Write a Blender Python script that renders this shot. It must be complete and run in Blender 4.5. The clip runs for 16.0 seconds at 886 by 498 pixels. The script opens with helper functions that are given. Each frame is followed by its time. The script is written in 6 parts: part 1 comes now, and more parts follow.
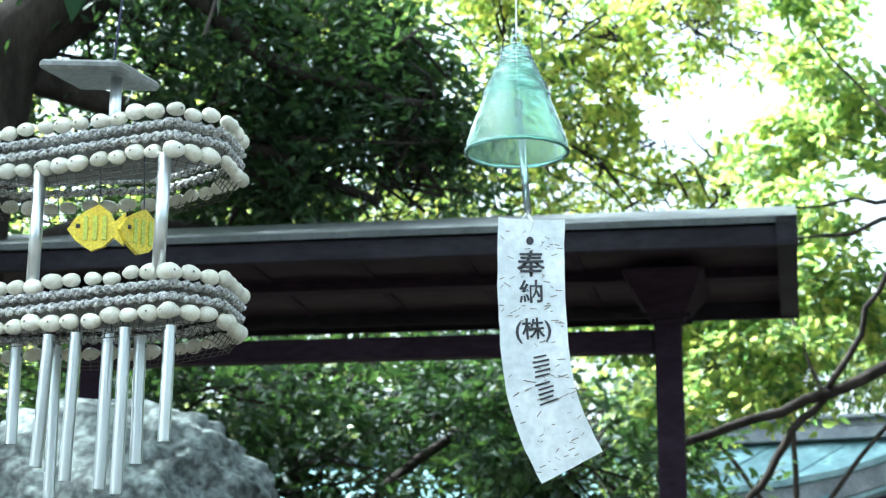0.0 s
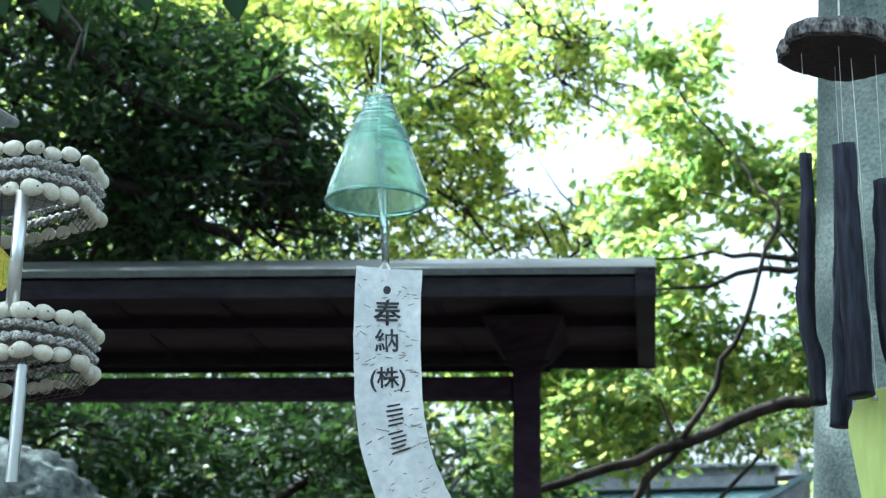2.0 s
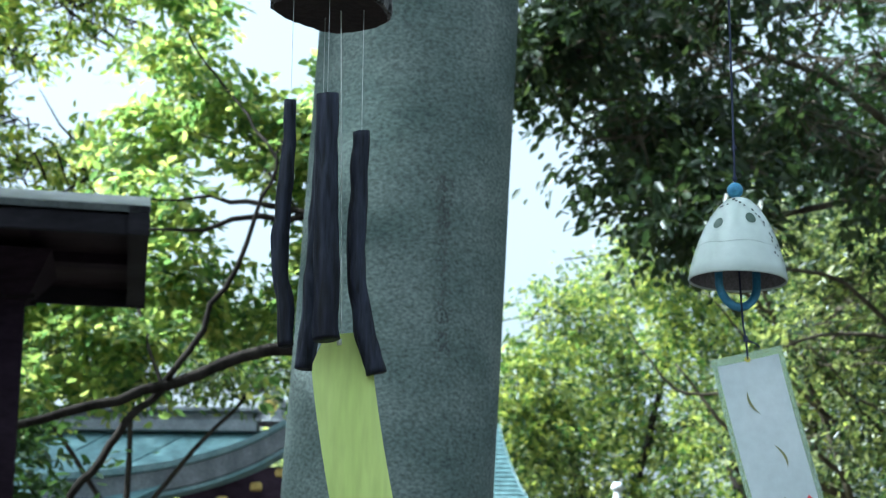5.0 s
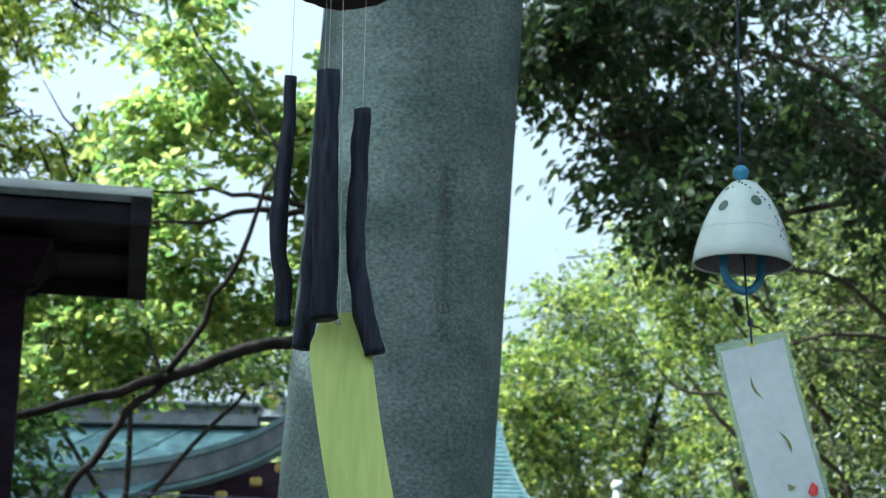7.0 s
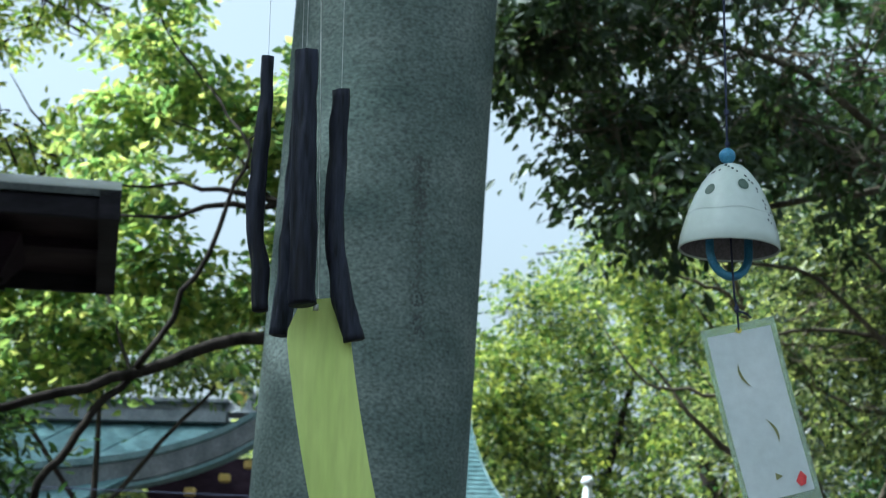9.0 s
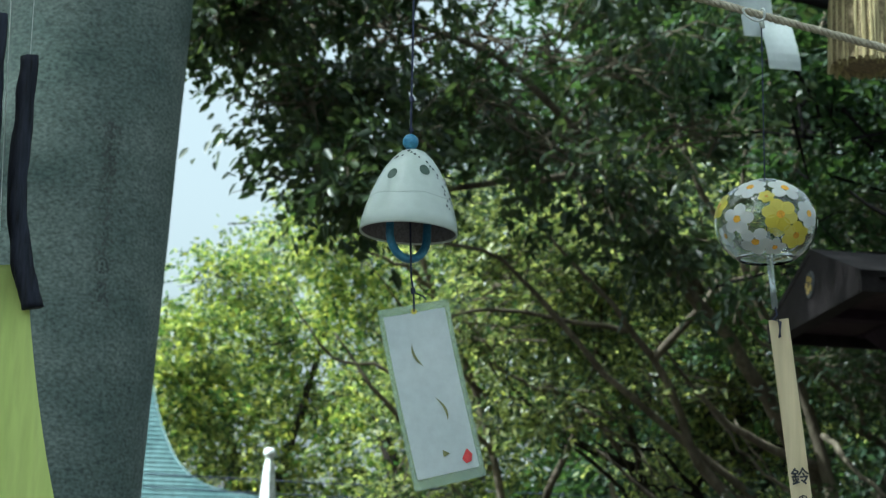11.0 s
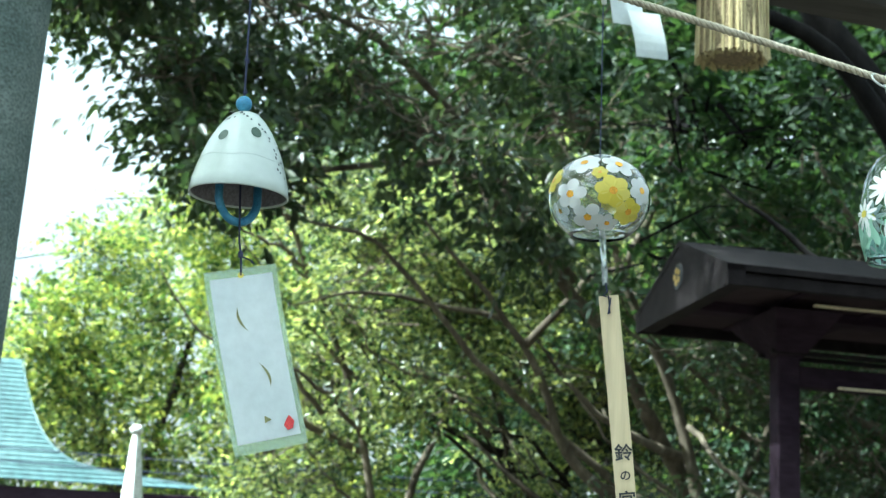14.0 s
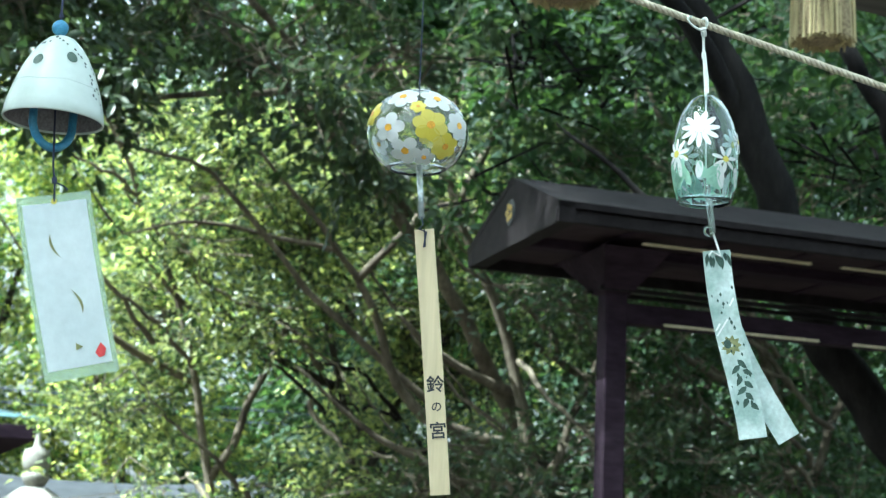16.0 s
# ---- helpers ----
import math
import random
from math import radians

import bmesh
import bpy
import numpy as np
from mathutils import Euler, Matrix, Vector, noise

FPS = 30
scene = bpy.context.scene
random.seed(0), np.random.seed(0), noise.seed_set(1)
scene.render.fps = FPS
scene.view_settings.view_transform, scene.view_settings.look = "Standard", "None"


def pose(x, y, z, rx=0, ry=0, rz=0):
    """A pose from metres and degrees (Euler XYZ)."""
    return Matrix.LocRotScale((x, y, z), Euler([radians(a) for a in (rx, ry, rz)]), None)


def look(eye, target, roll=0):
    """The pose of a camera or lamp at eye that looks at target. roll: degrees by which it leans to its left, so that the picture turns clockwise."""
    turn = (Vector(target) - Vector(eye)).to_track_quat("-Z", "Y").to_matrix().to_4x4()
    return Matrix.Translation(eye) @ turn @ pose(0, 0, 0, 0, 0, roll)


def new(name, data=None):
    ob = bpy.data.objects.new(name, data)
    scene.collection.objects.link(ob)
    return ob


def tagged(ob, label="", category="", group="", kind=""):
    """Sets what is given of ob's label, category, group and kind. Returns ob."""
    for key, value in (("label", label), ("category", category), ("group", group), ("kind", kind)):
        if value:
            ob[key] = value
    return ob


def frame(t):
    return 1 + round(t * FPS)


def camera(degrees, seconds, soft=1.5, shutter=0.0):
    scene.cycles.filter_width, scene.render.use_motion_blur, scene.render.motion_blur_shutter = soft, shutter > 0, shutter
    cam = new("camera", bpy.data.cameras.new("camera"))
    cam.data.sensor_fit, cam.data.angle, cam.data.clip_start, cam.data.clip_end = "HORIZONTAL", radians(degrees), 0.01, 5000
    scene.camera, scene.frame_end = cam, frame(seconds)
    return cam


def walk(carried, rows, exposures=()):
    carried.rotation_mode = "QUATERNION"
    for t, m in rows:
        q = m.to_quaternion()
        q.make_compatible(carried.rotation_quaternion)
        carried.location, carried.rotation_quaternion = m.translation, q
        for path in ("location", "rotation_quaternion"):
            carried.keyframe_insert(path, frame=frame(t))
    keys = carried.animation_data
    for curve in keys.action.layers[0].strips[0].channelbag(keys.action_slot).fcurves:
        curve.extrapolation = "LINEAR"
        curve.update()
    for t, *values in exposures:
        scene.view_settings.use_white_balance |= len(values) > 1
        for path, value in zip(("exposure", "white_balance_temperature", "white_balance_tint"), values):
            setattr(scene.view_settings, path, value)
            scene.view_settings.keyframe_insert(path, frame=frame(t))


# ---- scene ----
cam = camera(27.12, 16.0, soft=1.3)
cam.data.dof.use_dof, cam.data.dof.focus_distance, cam.data.dof.aperture_fstop = True, 1.6, 25.0
walk(cam, [
    (0, pose(-0.0003, -0.0001, 1.5001, 104.000, 0.004, 20.003)),
    (0.5, pose(0.0003, -0.0041, 1.5091, 104.604, -0.256, 18.172)),
    (1, pose(-0.0003, -0.0067, 1.5136, 105.083, -0.382, 16.578)),
    (1.5, pose(0.0073, -0.0110, 1.5095, 105.239, -0.401, 15.514)),
    (2, pose(0.0081, -0.0089, 1.5035, 105.332, -0.520, 15.477)),
    (2.5, pose(0.0072, -0.0056, 1.5044, 105.209, -0.843, 15.473)),
    (3, pose(0.0069, 0.0030, 1.5065, 105.086, -1.007, 15.406)),
    (3.5, pose(0.0061, 0.0022, 1.5057, 105.244, -0.840, 14.717)),
    (4, pose(0.0147, 0.0016, 1.5077, 105.474, -0.747, 9.251)),
    (4.5, pose(0.0128, -0.0096, 1.5017, 105.231, -0.719, 3.059)),
    (5, pose(0.0256, -0.0117, 1.4963, 103.721, -0.450, -0.559)),
    (5.2, pose(0.0294, -0.0028, 1.4938, 103.651, -0.771, -0.987)),
    (7.5, pose(0.0273, 0.0131, 1.4860, 103.677, -1.118, -0.501)),
    (8, pose(0.0298, 0.0120, 1.4847, 103.698, -1.070, -0.409)),
    (8.5, pose(0.0277, 0.0265, 1.4835, 103.690, -1.037, -0.374)),
    (9, pose(0.0184, 0.0486, 1.4846, 103.579, -0.920, -1.587)),
    (9.5, pose(-0.0026, 0.0521, 1.4819, 103.700, -0.431, -6.743)),
    (10, pose(0.0058, 0.0366, 1.4770, 102.829, -0.247, -9.694)),
    (10.2, pose(0.0071, 0.0308, 1.4837, 102.804, -0.438, -10.030)),
    (12.3, pose(0.0501, 0.0151, 1.4728, 102.808, -1.718, -13.882)),
    (12.5, pose(0.0501, 0.0173, 1.4709, 102.706, -1.837, -14.093)),
    (13, pose(0.0512, 0.0204, 1.4757, 102.678, -2.047, -14.265)),
    (13.5, pose(0.0621, 0.0288, 1.4753, 102.742, -2.206, -14.491)),
    (14, pose(0.0687, 0.0247, 1.4722, 102.535, -2.119, -15.489)),
    (14.5, pose(0.0700, 0.0206, 1.4706, 102.255, -2.039, -16.843)),
    (15, pose(0.0729, 0.0143, 1.4728, 102.089, -1.925, -18.455)),
    (15.5, pose(0.0784, 0.0097, 1.4719, 101.475, -2.068, -19.500)),
    (16, pose(0.0829, 0.0097, 1.4702, 100.641, -2.245, -20.690)),
], [(0, 2.4, 5280, -1), (1.5, 2.02, 5200, -1), (3, 1.62, 5180, -1), (5, 1.34, 5180, -2), (8.5, 1.0, 5180, -2), (10, 0.82, 5430, -5), (12.5, 1.47, 5500, -9), (16, 2.14, 5330, -8)])

# ---- world and sun ----
SUN_AZ, SUN_EL = -98.0, 50.0
world = bpy.data.worlds.new("world")
scene.world = world
world.use_nodes = True
wn = world.node_tree.nodes
sky = wn.new("ShaderNodeTexSky")
sky.sky_type, sky.sun_disc = "NISHITA", False
sky.sun_elevation, sky.sun_rotation = radians(SUN_EL), radians(SUN_AZ % 360)
sky.air_density, sky.dust_density, sky.ozone_density = 1.5, 6.0, 0.0
wn["Background"].inputs[1].default_value = 0.135
haze = wn.new("ShaderNodeHueSaturation")
haze.inputs["Saturation"].default_value = 0.22
world.node_tree.links.new(sky.outputs[0], haze.inputs["Color"])
world.node_tree.links.new(haze.outputs[0], wn["Background"].inputs[0])
sun = new("sun", bpy.data.lights.new("sun", "SUN"))
sun.data.energy, sun.data.angle, sun.data.color = 5.0, radians(0.6), (1.0, 0.95, 0.86)
sd = Vector((math.sin(radians(SUN_AZ)) * math.cos(radians(SUN_EL)), math.cos(radians(SUN_AZ)) * math.cos(radians(SUN_EL)), math.sin(radians(SUN_EL))))
sun.matrix_world = look(sd * 60, (0, 0, 0))

# ---- materials ----


def mat(name, c1, c2, scale=8.0, rough=0.6, bump=0.15, metal=0.0, fine=7.0, speck=0.25, stretch=(1, 1, 1), spec=0.5, vary=0.0):
    m = bpy.data.materials.new(name)
    m.use_nodes = True
    n, l = m.node_tree.nodes, m.node_tree.links
    b = n["Principled BSDF"]
    tc, mp = n.new("ShaderNodeTexCoord"), n.new("ShaderNodeMapping")
    mp.inputs["Scale"].default_value = stretch
    l.new(tc.outputs["Object"], mp.inputs["Vector"])
    a, f = n.new("ShaderNodeTexNoise"), n.new("ShaderNodeTexNoise")
    for q, s in ((a, scale), (f, scale * fine)):
        q.inputs["Scale"].default_value, q.inputs["Detail"].default_value = s, 5.0
        l.new(mp.outputs[0], q.inputs["Vector"])
    r = n.new("ShaderNodeValToRGB")
    r.color_ramp.elements[0].position, r.color_ramp.elements[1].position = 0.3, 0.7
    r.color_ramp.elements[0].color, r.color_ramp.elements[1].color = (*c1, 1), (*c2, 1)
    l.new(a.outputs["Fac"], r.inputs[0])
    mr = n.new("ShaderNodeMapRange")
    mr.inputs["From Min"].default_value, mr.inputs["From Max"].default_value = 0.3, 0.7
    mr.inputs["To Min"].default_value, mr.inputs["To Max"].default_value = 1 - speck, 1 + speck
    l.new(f.outputs["Fac"], mr.inputs["Value"])
    mx = n.new("ShaderNodeVectorMath")
    mx.operation = "SCALE"
    l.new(r.outputs[0], mx.inputs[0])
    l.new(mr.outputs[0], mx.inputs["Scale"])
    out = mx.outputs[0]
    if vary:
        oi, m2, mv = n.new("ShaderNodeObjectInfo"), n.new("ShaderNodeMapRange"), n.new("ShaderNodeVectorMath")
        m2.inputs["To Min"].default_value, m2.inputs["To Max"].default_value = 1 - vary, 1 + vary * 0.6
        mv.operation = "SCALE"
        l.new(oi.outputs["Random"], m2.inputs["Value"])
        l.new(out, mv.inputs[0])
        l.new(m2.outputs[0], mv.inputs["Scale"])
        out = mv.outputs[0]
    l.new(out, b.inputs["Base Color"])
    b.inputs["Roughness"].default_value, b.inputs["Metallic"].default_value = rough, metal
    b.inputs["Specular IOR Level"].default_value = spec
    if bump:
        bp = n.new("ShaderNodeBump")
        bp.inputs["Strength"].default_value, bp.inputs["Distance"].default_value = bump, 0.25 / (scale * fine)
        l.new(f.outputs["Fac"], bp.inputs["Height"])
        l.new(bp.outputs[0], b.inputs["Normal"])
    return m


def leaf_mat(name, cols, through_col, share=0.45, rough=0.45, spec=0.5):
    m = bpy.data.materials.new(name)
    m.use_nodes = True
    n, l = m.node_tree.nodes, m.node_tree.links
    b, o = n["Principled BSDF"], n["Material Output"]
    g, r = n.new("ShaderNodeNewGeometry"), n.new("ShaderNodeValToRGB")
    e = r.color_ramp.elements
    e[0].color, e[1].color = (*cols[0], 1), (*cols[-1], 1)
    for i, c in enumerate(cols[1:-1], 1):
        e.new(i / (len(cols) - 1)).color = (*c, 1)
    l.new(g.outputs["Random Per Island"], r.inputs[0])
    l.new(r.outputs[0], b.inputs["Base Color"])
    b.inputs["Roughness"].default_value, b.inputs["Specular IOR Level"].default_value = rough, spec
    t, mul, mx = n.new("ShaderNodeBsdfTranslucent"), n.new("ShaderNodeVectorMath"), n.new("ShaderNodeMixShader")
    mul.operation = "MULTIPLY"
    mul.inputs[1].default_value = through_col
    l.new(r.outputs[0], mul.inputs[0])
    l.new(mul.outputs[0], t.inputs["Color"])
    mx.inputs[0].default_value = share
    l.new(b.outputs[0], mx.inputs[1])
    l.new(t.outputs[0], mx.inputs[2])
    l.new(mx.outputs[0], o.inputs["Surface"])
    return m


def glass_mat(name, col, rough=0.0, bump=0.0, bscale=60.0):
    m = bpy.data.materials.new(name)
    m.use_nodes = True
    n, l = m.node_tree.nodes, m.node_tree.links
    b = n["Principled BSDF"]
    b.inputs["Base Color"].default_value = (*col, 1)
    b.inputs["Transmission Weight"].default_value, b.inputs["Roughness"].default_value, b.inputs["IOR"].default_value = 1.0, rough, 1.47
    if bump:
        tc, q, bp = n.new("ShaderNodeTexCoord"), n.new("ShaderNodeTexNoise"), n.new("ShaderNodeBump")
        q.inputs["Scale"].default_value, q.inputs["Detail"].default_value = bscale, 3.0
        bp.inputs["Strength"].default_value, bp.inputs["Distance"].default_value = bump, 0.002
        l.new(tc.outputs["Object"], q.inputs["Vector"])
        l.new(q.outputs["Fac"], bp.inputs["Height"])
        l.new(bp.outputs[0], b.inputs["Normal"])
    return m


M_GROUND = mat("earth", (0.05, 0.042, 0.032), (0.1, 0.085, 0.065), 2.0, 0.9)
M_STONE = mat("granite", (0.082, 0.116, 0.108), (0.188, 0.224, 0.21), 5.0, 0.88, 0.6, fine=24, speck=0.45, stretch=(1, 1, 1.5), spec=0.2)
M_STAIN = mat("dark_stain", (0.055, 0.068, 0.066), (0.115, 0.13, 0.125), 30.0, 0.9, 0.4)
M_ROCK = mat("lichen_rock", (0.03, 0.036, 0.036), (0.21, 0.24, 0.23), 11.0, 0.9, 1.0, fine=4, speck=0.7)
M_DARKWOOD = mat("dark_painted_wood", (0.018, 0.0105, 0.018), (0.032, 0.021, 0.032), 6.0, 0.8, 0.2, stretch=(0.3, 1, 1), spec=0.08)
M_SOFFIT = mat("brown_soffit_board", (0.022, 0.0135, 0.019), (0.042, 0.029, 0.034), 5.0, 0.8, 0.2, stretch=(0.3, 1, 1), spec=0.1)
M_FASCIA = mat("purple_brown_fascia_paint", (0.0155, 0.0135, 0.0185), (0.03, 0.027, 0.035), 6.0, 0.75, 0.2, stretch=(0.3, 1, 1), spec=0.12)
# one roof edge in two tones: darkened for shade, then paled for caught light
M_EDGE = mat("weathered_edge_shade_dark", (0.0095, 0.0072, 0.0082), (0.02, 0.0162, 0.0178), 12.0, 0.75, 0.2, spec=0.12)
M_EDGE_LIT = mat("weathered_edge_light_pale", (0.05, 0.055, 0.058), (0.1, 0.108, 0.108), 12.0, 0.55, 0.2, spec=0.4)
M_BATTEN = mat("pale_batten", (0.5, 0.44, 0.3), (0.65, 0.58, 0.42), 20.0, 0.6)
M_NUKI = mat("weathered_beam", (0.05, 0.046, 0.043), (0.1, 0.093, 0.088), 4.0, 0.8, 0.4, stretch=(0.15, 1, 1))
M_COPPER = mat("verdigris_copper", (0.068, 0.13, 0.137), (0.115, 0.19, 0.197), 1.5, 0.6, 0.15, spec=0.3)
M_TILE = mat("grey_ridge_tile", (0.1, 0.11, 0.12), (0.2, 0.21, 0.22), 4.0, 0.6)
M_PALE = mat("pale_copper_edge", (0.12, 0.2, 0.21), (0.2, 0.28, 0.29), 4.0, 0.6)
M_DARKTILE = mat("dark_roof_tile", (0.02, 0.022, 0.026), (0.045, 0.048, 0.055), 6.0, 0.6, spec=0.3)
M_GOLD = mat("gold_fitting", (0.4, 0.28, 0.08), (0.55, 0.4, 0.14), 10.0, 0.5, metal=0.7)
M_BARK = mat("dark_bark", (0.018, 0.015, 0.013), (0.05, 0.042, 0.036), 9.0, 0.9, 0.9, stretch=(1, 1, 0.3), spec=0.1)
M_PALEBARK = mat("pale_bark", (0.06, 0.05, 0.038), (0.2, 0.17, 0.13), 7.0, 0.9, 0.8, stretch=(1, 1, 0.35), spec=0.1)
M_ROPE = mat("natural_rope", (0.38, 0.34, 0.26), (0.58, 0.53, 0.42), 90.0, 0.9, 0.5)
M_CORD = mat("dark_blue_cord", (0.015, 0.02, 0.05), (0.03, 0.035, 0.08), 200.0, 0.8)
M_WCORD = mat("white_cord", (0.6, 0.63, 0.62), (0.8, 0.82, 0.8), 200.0, 0.8)
M_LINE = mat("clear_nylon_line", (0.45, 0.48, 0.48), (0.6, 0.62, 0.62), 50.0, 0.3)
M_STRAW = mat("rice_straw", (0.34, 0.28, 0.14), (0.55, 0.47, 0.27), 60.0, 0.85, 0.6, stretch=(1, 1, 0.08))
M_STRAWEND = mat("cut_straw_ends", (0.12, 0.09, 0.05), (0.36, 0.29, 0.17), 120.0, 0.95, 0.9)
M_PAPER = mat("white_paper", (0.55, 0.61, 0.63), (0.65, 0.7, 0.72), 18.0, 0.8, 0.1, speck=0.05)
M_WASHI = mat("fibrous_white_paper", (0.56, 0.61, 0.63), (0.74, 0.78, 0.79), 25.0, 0.85, 0.4, fine=6, speck=0.1)
M_FLECK = mat("brown_fibre_fleck", (0.12, 0.1, 0.07), (0.25, 0.22, 0.17), 300.0, 0.9)
M_INK = mat("black_ink", (0.012, 0.013, 0.018), (0.03, 0.032, 0.04), 200.0, 0.6)
M_LIME = mat("lime_green_paper", (0.48, 0.6, 0.16), (0.62, 0.72, 0.24), 25.0, 0.8, 0.15, speck=0.08, stretch=(1, 1, 0.15))
M_CREAM = mat("cream_wood_veneer", (0.5, 0.41, 0.25), (0.61, 0.52, 0.34), 40.0, 0.7, 0.15, stretch=(1, 1, 0.06), speck=0.08)
M_GRASS = mat("pressed_grass", (0.16, 0.18, 0.07), (0.28, 0.28, 0.13), 200.0, 0.8)
M_RED = mat("red_seal_ink", (0.55, 0.04, 0.05), (0.7, 0.08, 0.08), 200.0, 0.7)
M_SHELL = mat("cream_cowrie_shell", (0.58, 0.56, 0.44), (0.78, 0.77, 0.68), 60.0, 0.35, 0.05, speck=0.1, vary=0.18)
M_HOLE = mat("shell_hole", (0.05, 0.045, 0.035), (0.1, 0.09, 0.07), 100.0, 0.9)
M_TWINE = mat("grey_beaded_twine", (0.02, 0.02, 0.02), (0.74, 0.75, 0.73), 330.0, 0.6, 0.6, fine=2.5, speck=0.5)
M_WEAVE = mat("dark_net_weave", (0.05, 0.045, 0.04), (0.13, 0.12, 0.1), 150.0, 0.8)
M_ALU = mat("brushed_aluminium", (0.62, 0.65, 0.67), (0.75, 0.78, 0.8), 30.0, 0.32, 0.1, metal=0.9, stretch=(1, 1, 0.05), speck=0.05)
M_GREYWOOD = mat("grey_painted_board", (0.15, 0.158, 0.155), (0.24, 0.25, 0.245), 20.0, 0.5)
M_FISH = mat("yellow_painted_fish", (0.7, 0.52, 0.02), (0.8, 0.66, 0.05), 60.0, 0.4)
M_FISHG = mat("green_fish_stripe", (0.5, 0.56, 0.06), (0.58, 0.62, 0.1), 60.0, 0.4)
M_CHAR = mat("charcoal", (0.004, 0.004, 0.009), (0.026, 0.03, 0.05), 45.0, 0.6, 1.0, fine=5, speck=0.75, stretch=(1, 1, 0.12), spec=0.22)
M_CORKBARK = mat("flaky_bark", (0.006, 0.005, 0.008), (0.22, 0.215, 0.215), 95.0, 0.9, 1.0, stretch=(1, 1, 0.45), spec=0.15, fine=4, speck=0.7)
M_CUTWOOD = mat("dark_sawn_wood", (0.014, 0.009, 0.011), (0.035, 0.023, 0.024), 25.0, 0.85, 0.5)
M_CERAMIC = mat("white_glazed_ceramic", (0.5, 0.57, 0.54), (0.6, 0.66, 0.63), 20.0, 0.22, 0.03, speck=0.03)
M_DOT = mat("dark_painted_dot", (0.02, 0.03, 0.03), (0.04, 0.05, 0.05), 300.0, 0.35)
M_SAGE = mat("sage_green_dot", (0.055, 0.095, 0.075), (0.09, 0.13, 0.105), 200.0, 0.4)
M_BLUE = mat("blue_glazed_clay", (0.05, 0.2, 0.38), (0.1, 0.3, 0.48), 120.0, 0.45)
M_WPAINT = leaf_mat("white_flower_paint", [(0.78, 0.8, 0.8), (0.86, 0.87, 0.87)], (1, 1, 1), 0.35, 0.4)
M_YPAINT = leaf_mat("yellow_flower_paint", [(0.76, 0.64, 0.07), (0.82, 0.74, 0.2)], (1, 1, 1), 0.35, 0.4)
M_OPAINT = mat("orange_flower_centre", (0.72, 0.34, 0.02), (0.8, 0.45, 0.05), 90.0, 0.4)
M_GPAINT = leaf_mat("pale_green_paint", [(0.3, 0.55, 0.42), (0.5, 0.7, 0.58)], (1, 1, 1), 0.35, 0.4)
M_LEAFPRINT = mat("dark_green_leaf_print", (0.012, 0.035, 0.026), (0.045, 0.09, 0.068), 120.0, 0.7)
M_PRINTED = mat("pale_printed_paper", (0.27, 0.37, 0.34), (0.62, 0.7, 0.69), 38.0, 0.75, 0.1, speck=0.12)
M_CLOTH = mat("white_parasol_cloth", (0.66, 0.69, 0.72), (0.78, 0.8, 0.82), 6.0, 0.85)
M_LANTERN = mat("pale_lantern_stone", (0.13, 0.125, 0.11), (0.25, 0.24, 0.21), 9.0, 0.85, 0.5)
G_GREEN = glass_mat("green_ribbed_glass", (0.7, 0.95, 0.87), 0.03, 0.5, 110.0)
G_GREEN.node_tree.nodes["Principled BSDF"].inputs["Transmission Weight"].default_value = 0.93
G_ROD = glass_mat("clear_glass_rod", (0.88, 0.95, 0.95), 0.08)
G_ROD.node_tree.nodes["Principled BSDF"].inputs["Transmission Weight"].default_value = 0.8
# bark colour lowered to put shade on the leaning trunk
M_BLACKBARK = mat("black_shaded_bark", (0.006, 0.0055, 0.006), (0.018, 0.016, 0.016), 9.0, 0.9, 0.9, stretch=(1, 1, 0.3), spec=0.1)
G_CLEAR = glass_mat("clear_glass", (0.97, 0.99, 0.985))
G_AQUA = glass_mat("pale_aqua_glass", (0.86, 0.96, 0.955))
M_FILM = glass_mat("clear_plastic_film", (0.8, 0.93, 0.9), 0.25)
M_FILM.node_tree.nodes["Principled BSDF"].inputs["IOR"].default_value = 1.15
M_FILM.node_tree.nodes["Principled BSDF"].inputs["Transmission Weight"].default_value = 0.8
M_INNER = mat("dark_grey_inner_clay", (0.17, 0.16, 0.18), (0.25, 0.24, 0.26), 60.0, 0.9, 0.2)
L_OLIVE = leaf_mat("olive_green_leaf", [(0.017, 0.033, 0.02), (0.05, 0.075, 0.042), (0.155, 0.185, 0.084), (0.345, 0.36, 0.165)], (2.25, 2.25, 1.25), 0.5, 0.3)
# the evergreen's own leaf, also the shade tone of the right-hand woods
L_DARK = leaf_mat("evergreen_and_shaded_leaf", [(0.016, 0.032, 0.02), (0.029, 0.055, 0.031), (0.052, 0.084, 0.042)], (2.2, 2.3, 0.9), 0.38, 0.5, 0.3)
L_YELLOW = leaf_mat("yellow_green_leaf", [(0.05, 0.1, 0.03), (0.13, 0.19, 0.05), (0.23, 0.27, 0.075), (0.34, 0.34, 0.1)], (2.6, 2.45, 1.6), 0.62)
L_MAPLE = leaf_mat("maple_leaf", [(0.05, 0.1, 0.04), (0.11, 0.18, 0.06), (0.2, 0.26, 0.08), (0.3, 0.31, 0.11)], (2.6, 2.45, 1.8), 0.62)
L_MID = leaf_mat("camphor_leaf", [(0.02, 0.045, 0.02), (0.05, 0.09, 0.032), (0.1, 0.14, 0.046), (0.18, 0.2, 0.07)], (2.2, 2.2, 1.0), 0.45)
L_CAMPHOR = leaf_mat("young_camphor_leaf", [(0.02, 0.05, 0.02), (0.07, 0.12, 0.04), (0.19, 0.23, 0.07), (0.34, 0.34, 0.1)], (2.2, 2.2, 1.2), 0.5, 0.4)
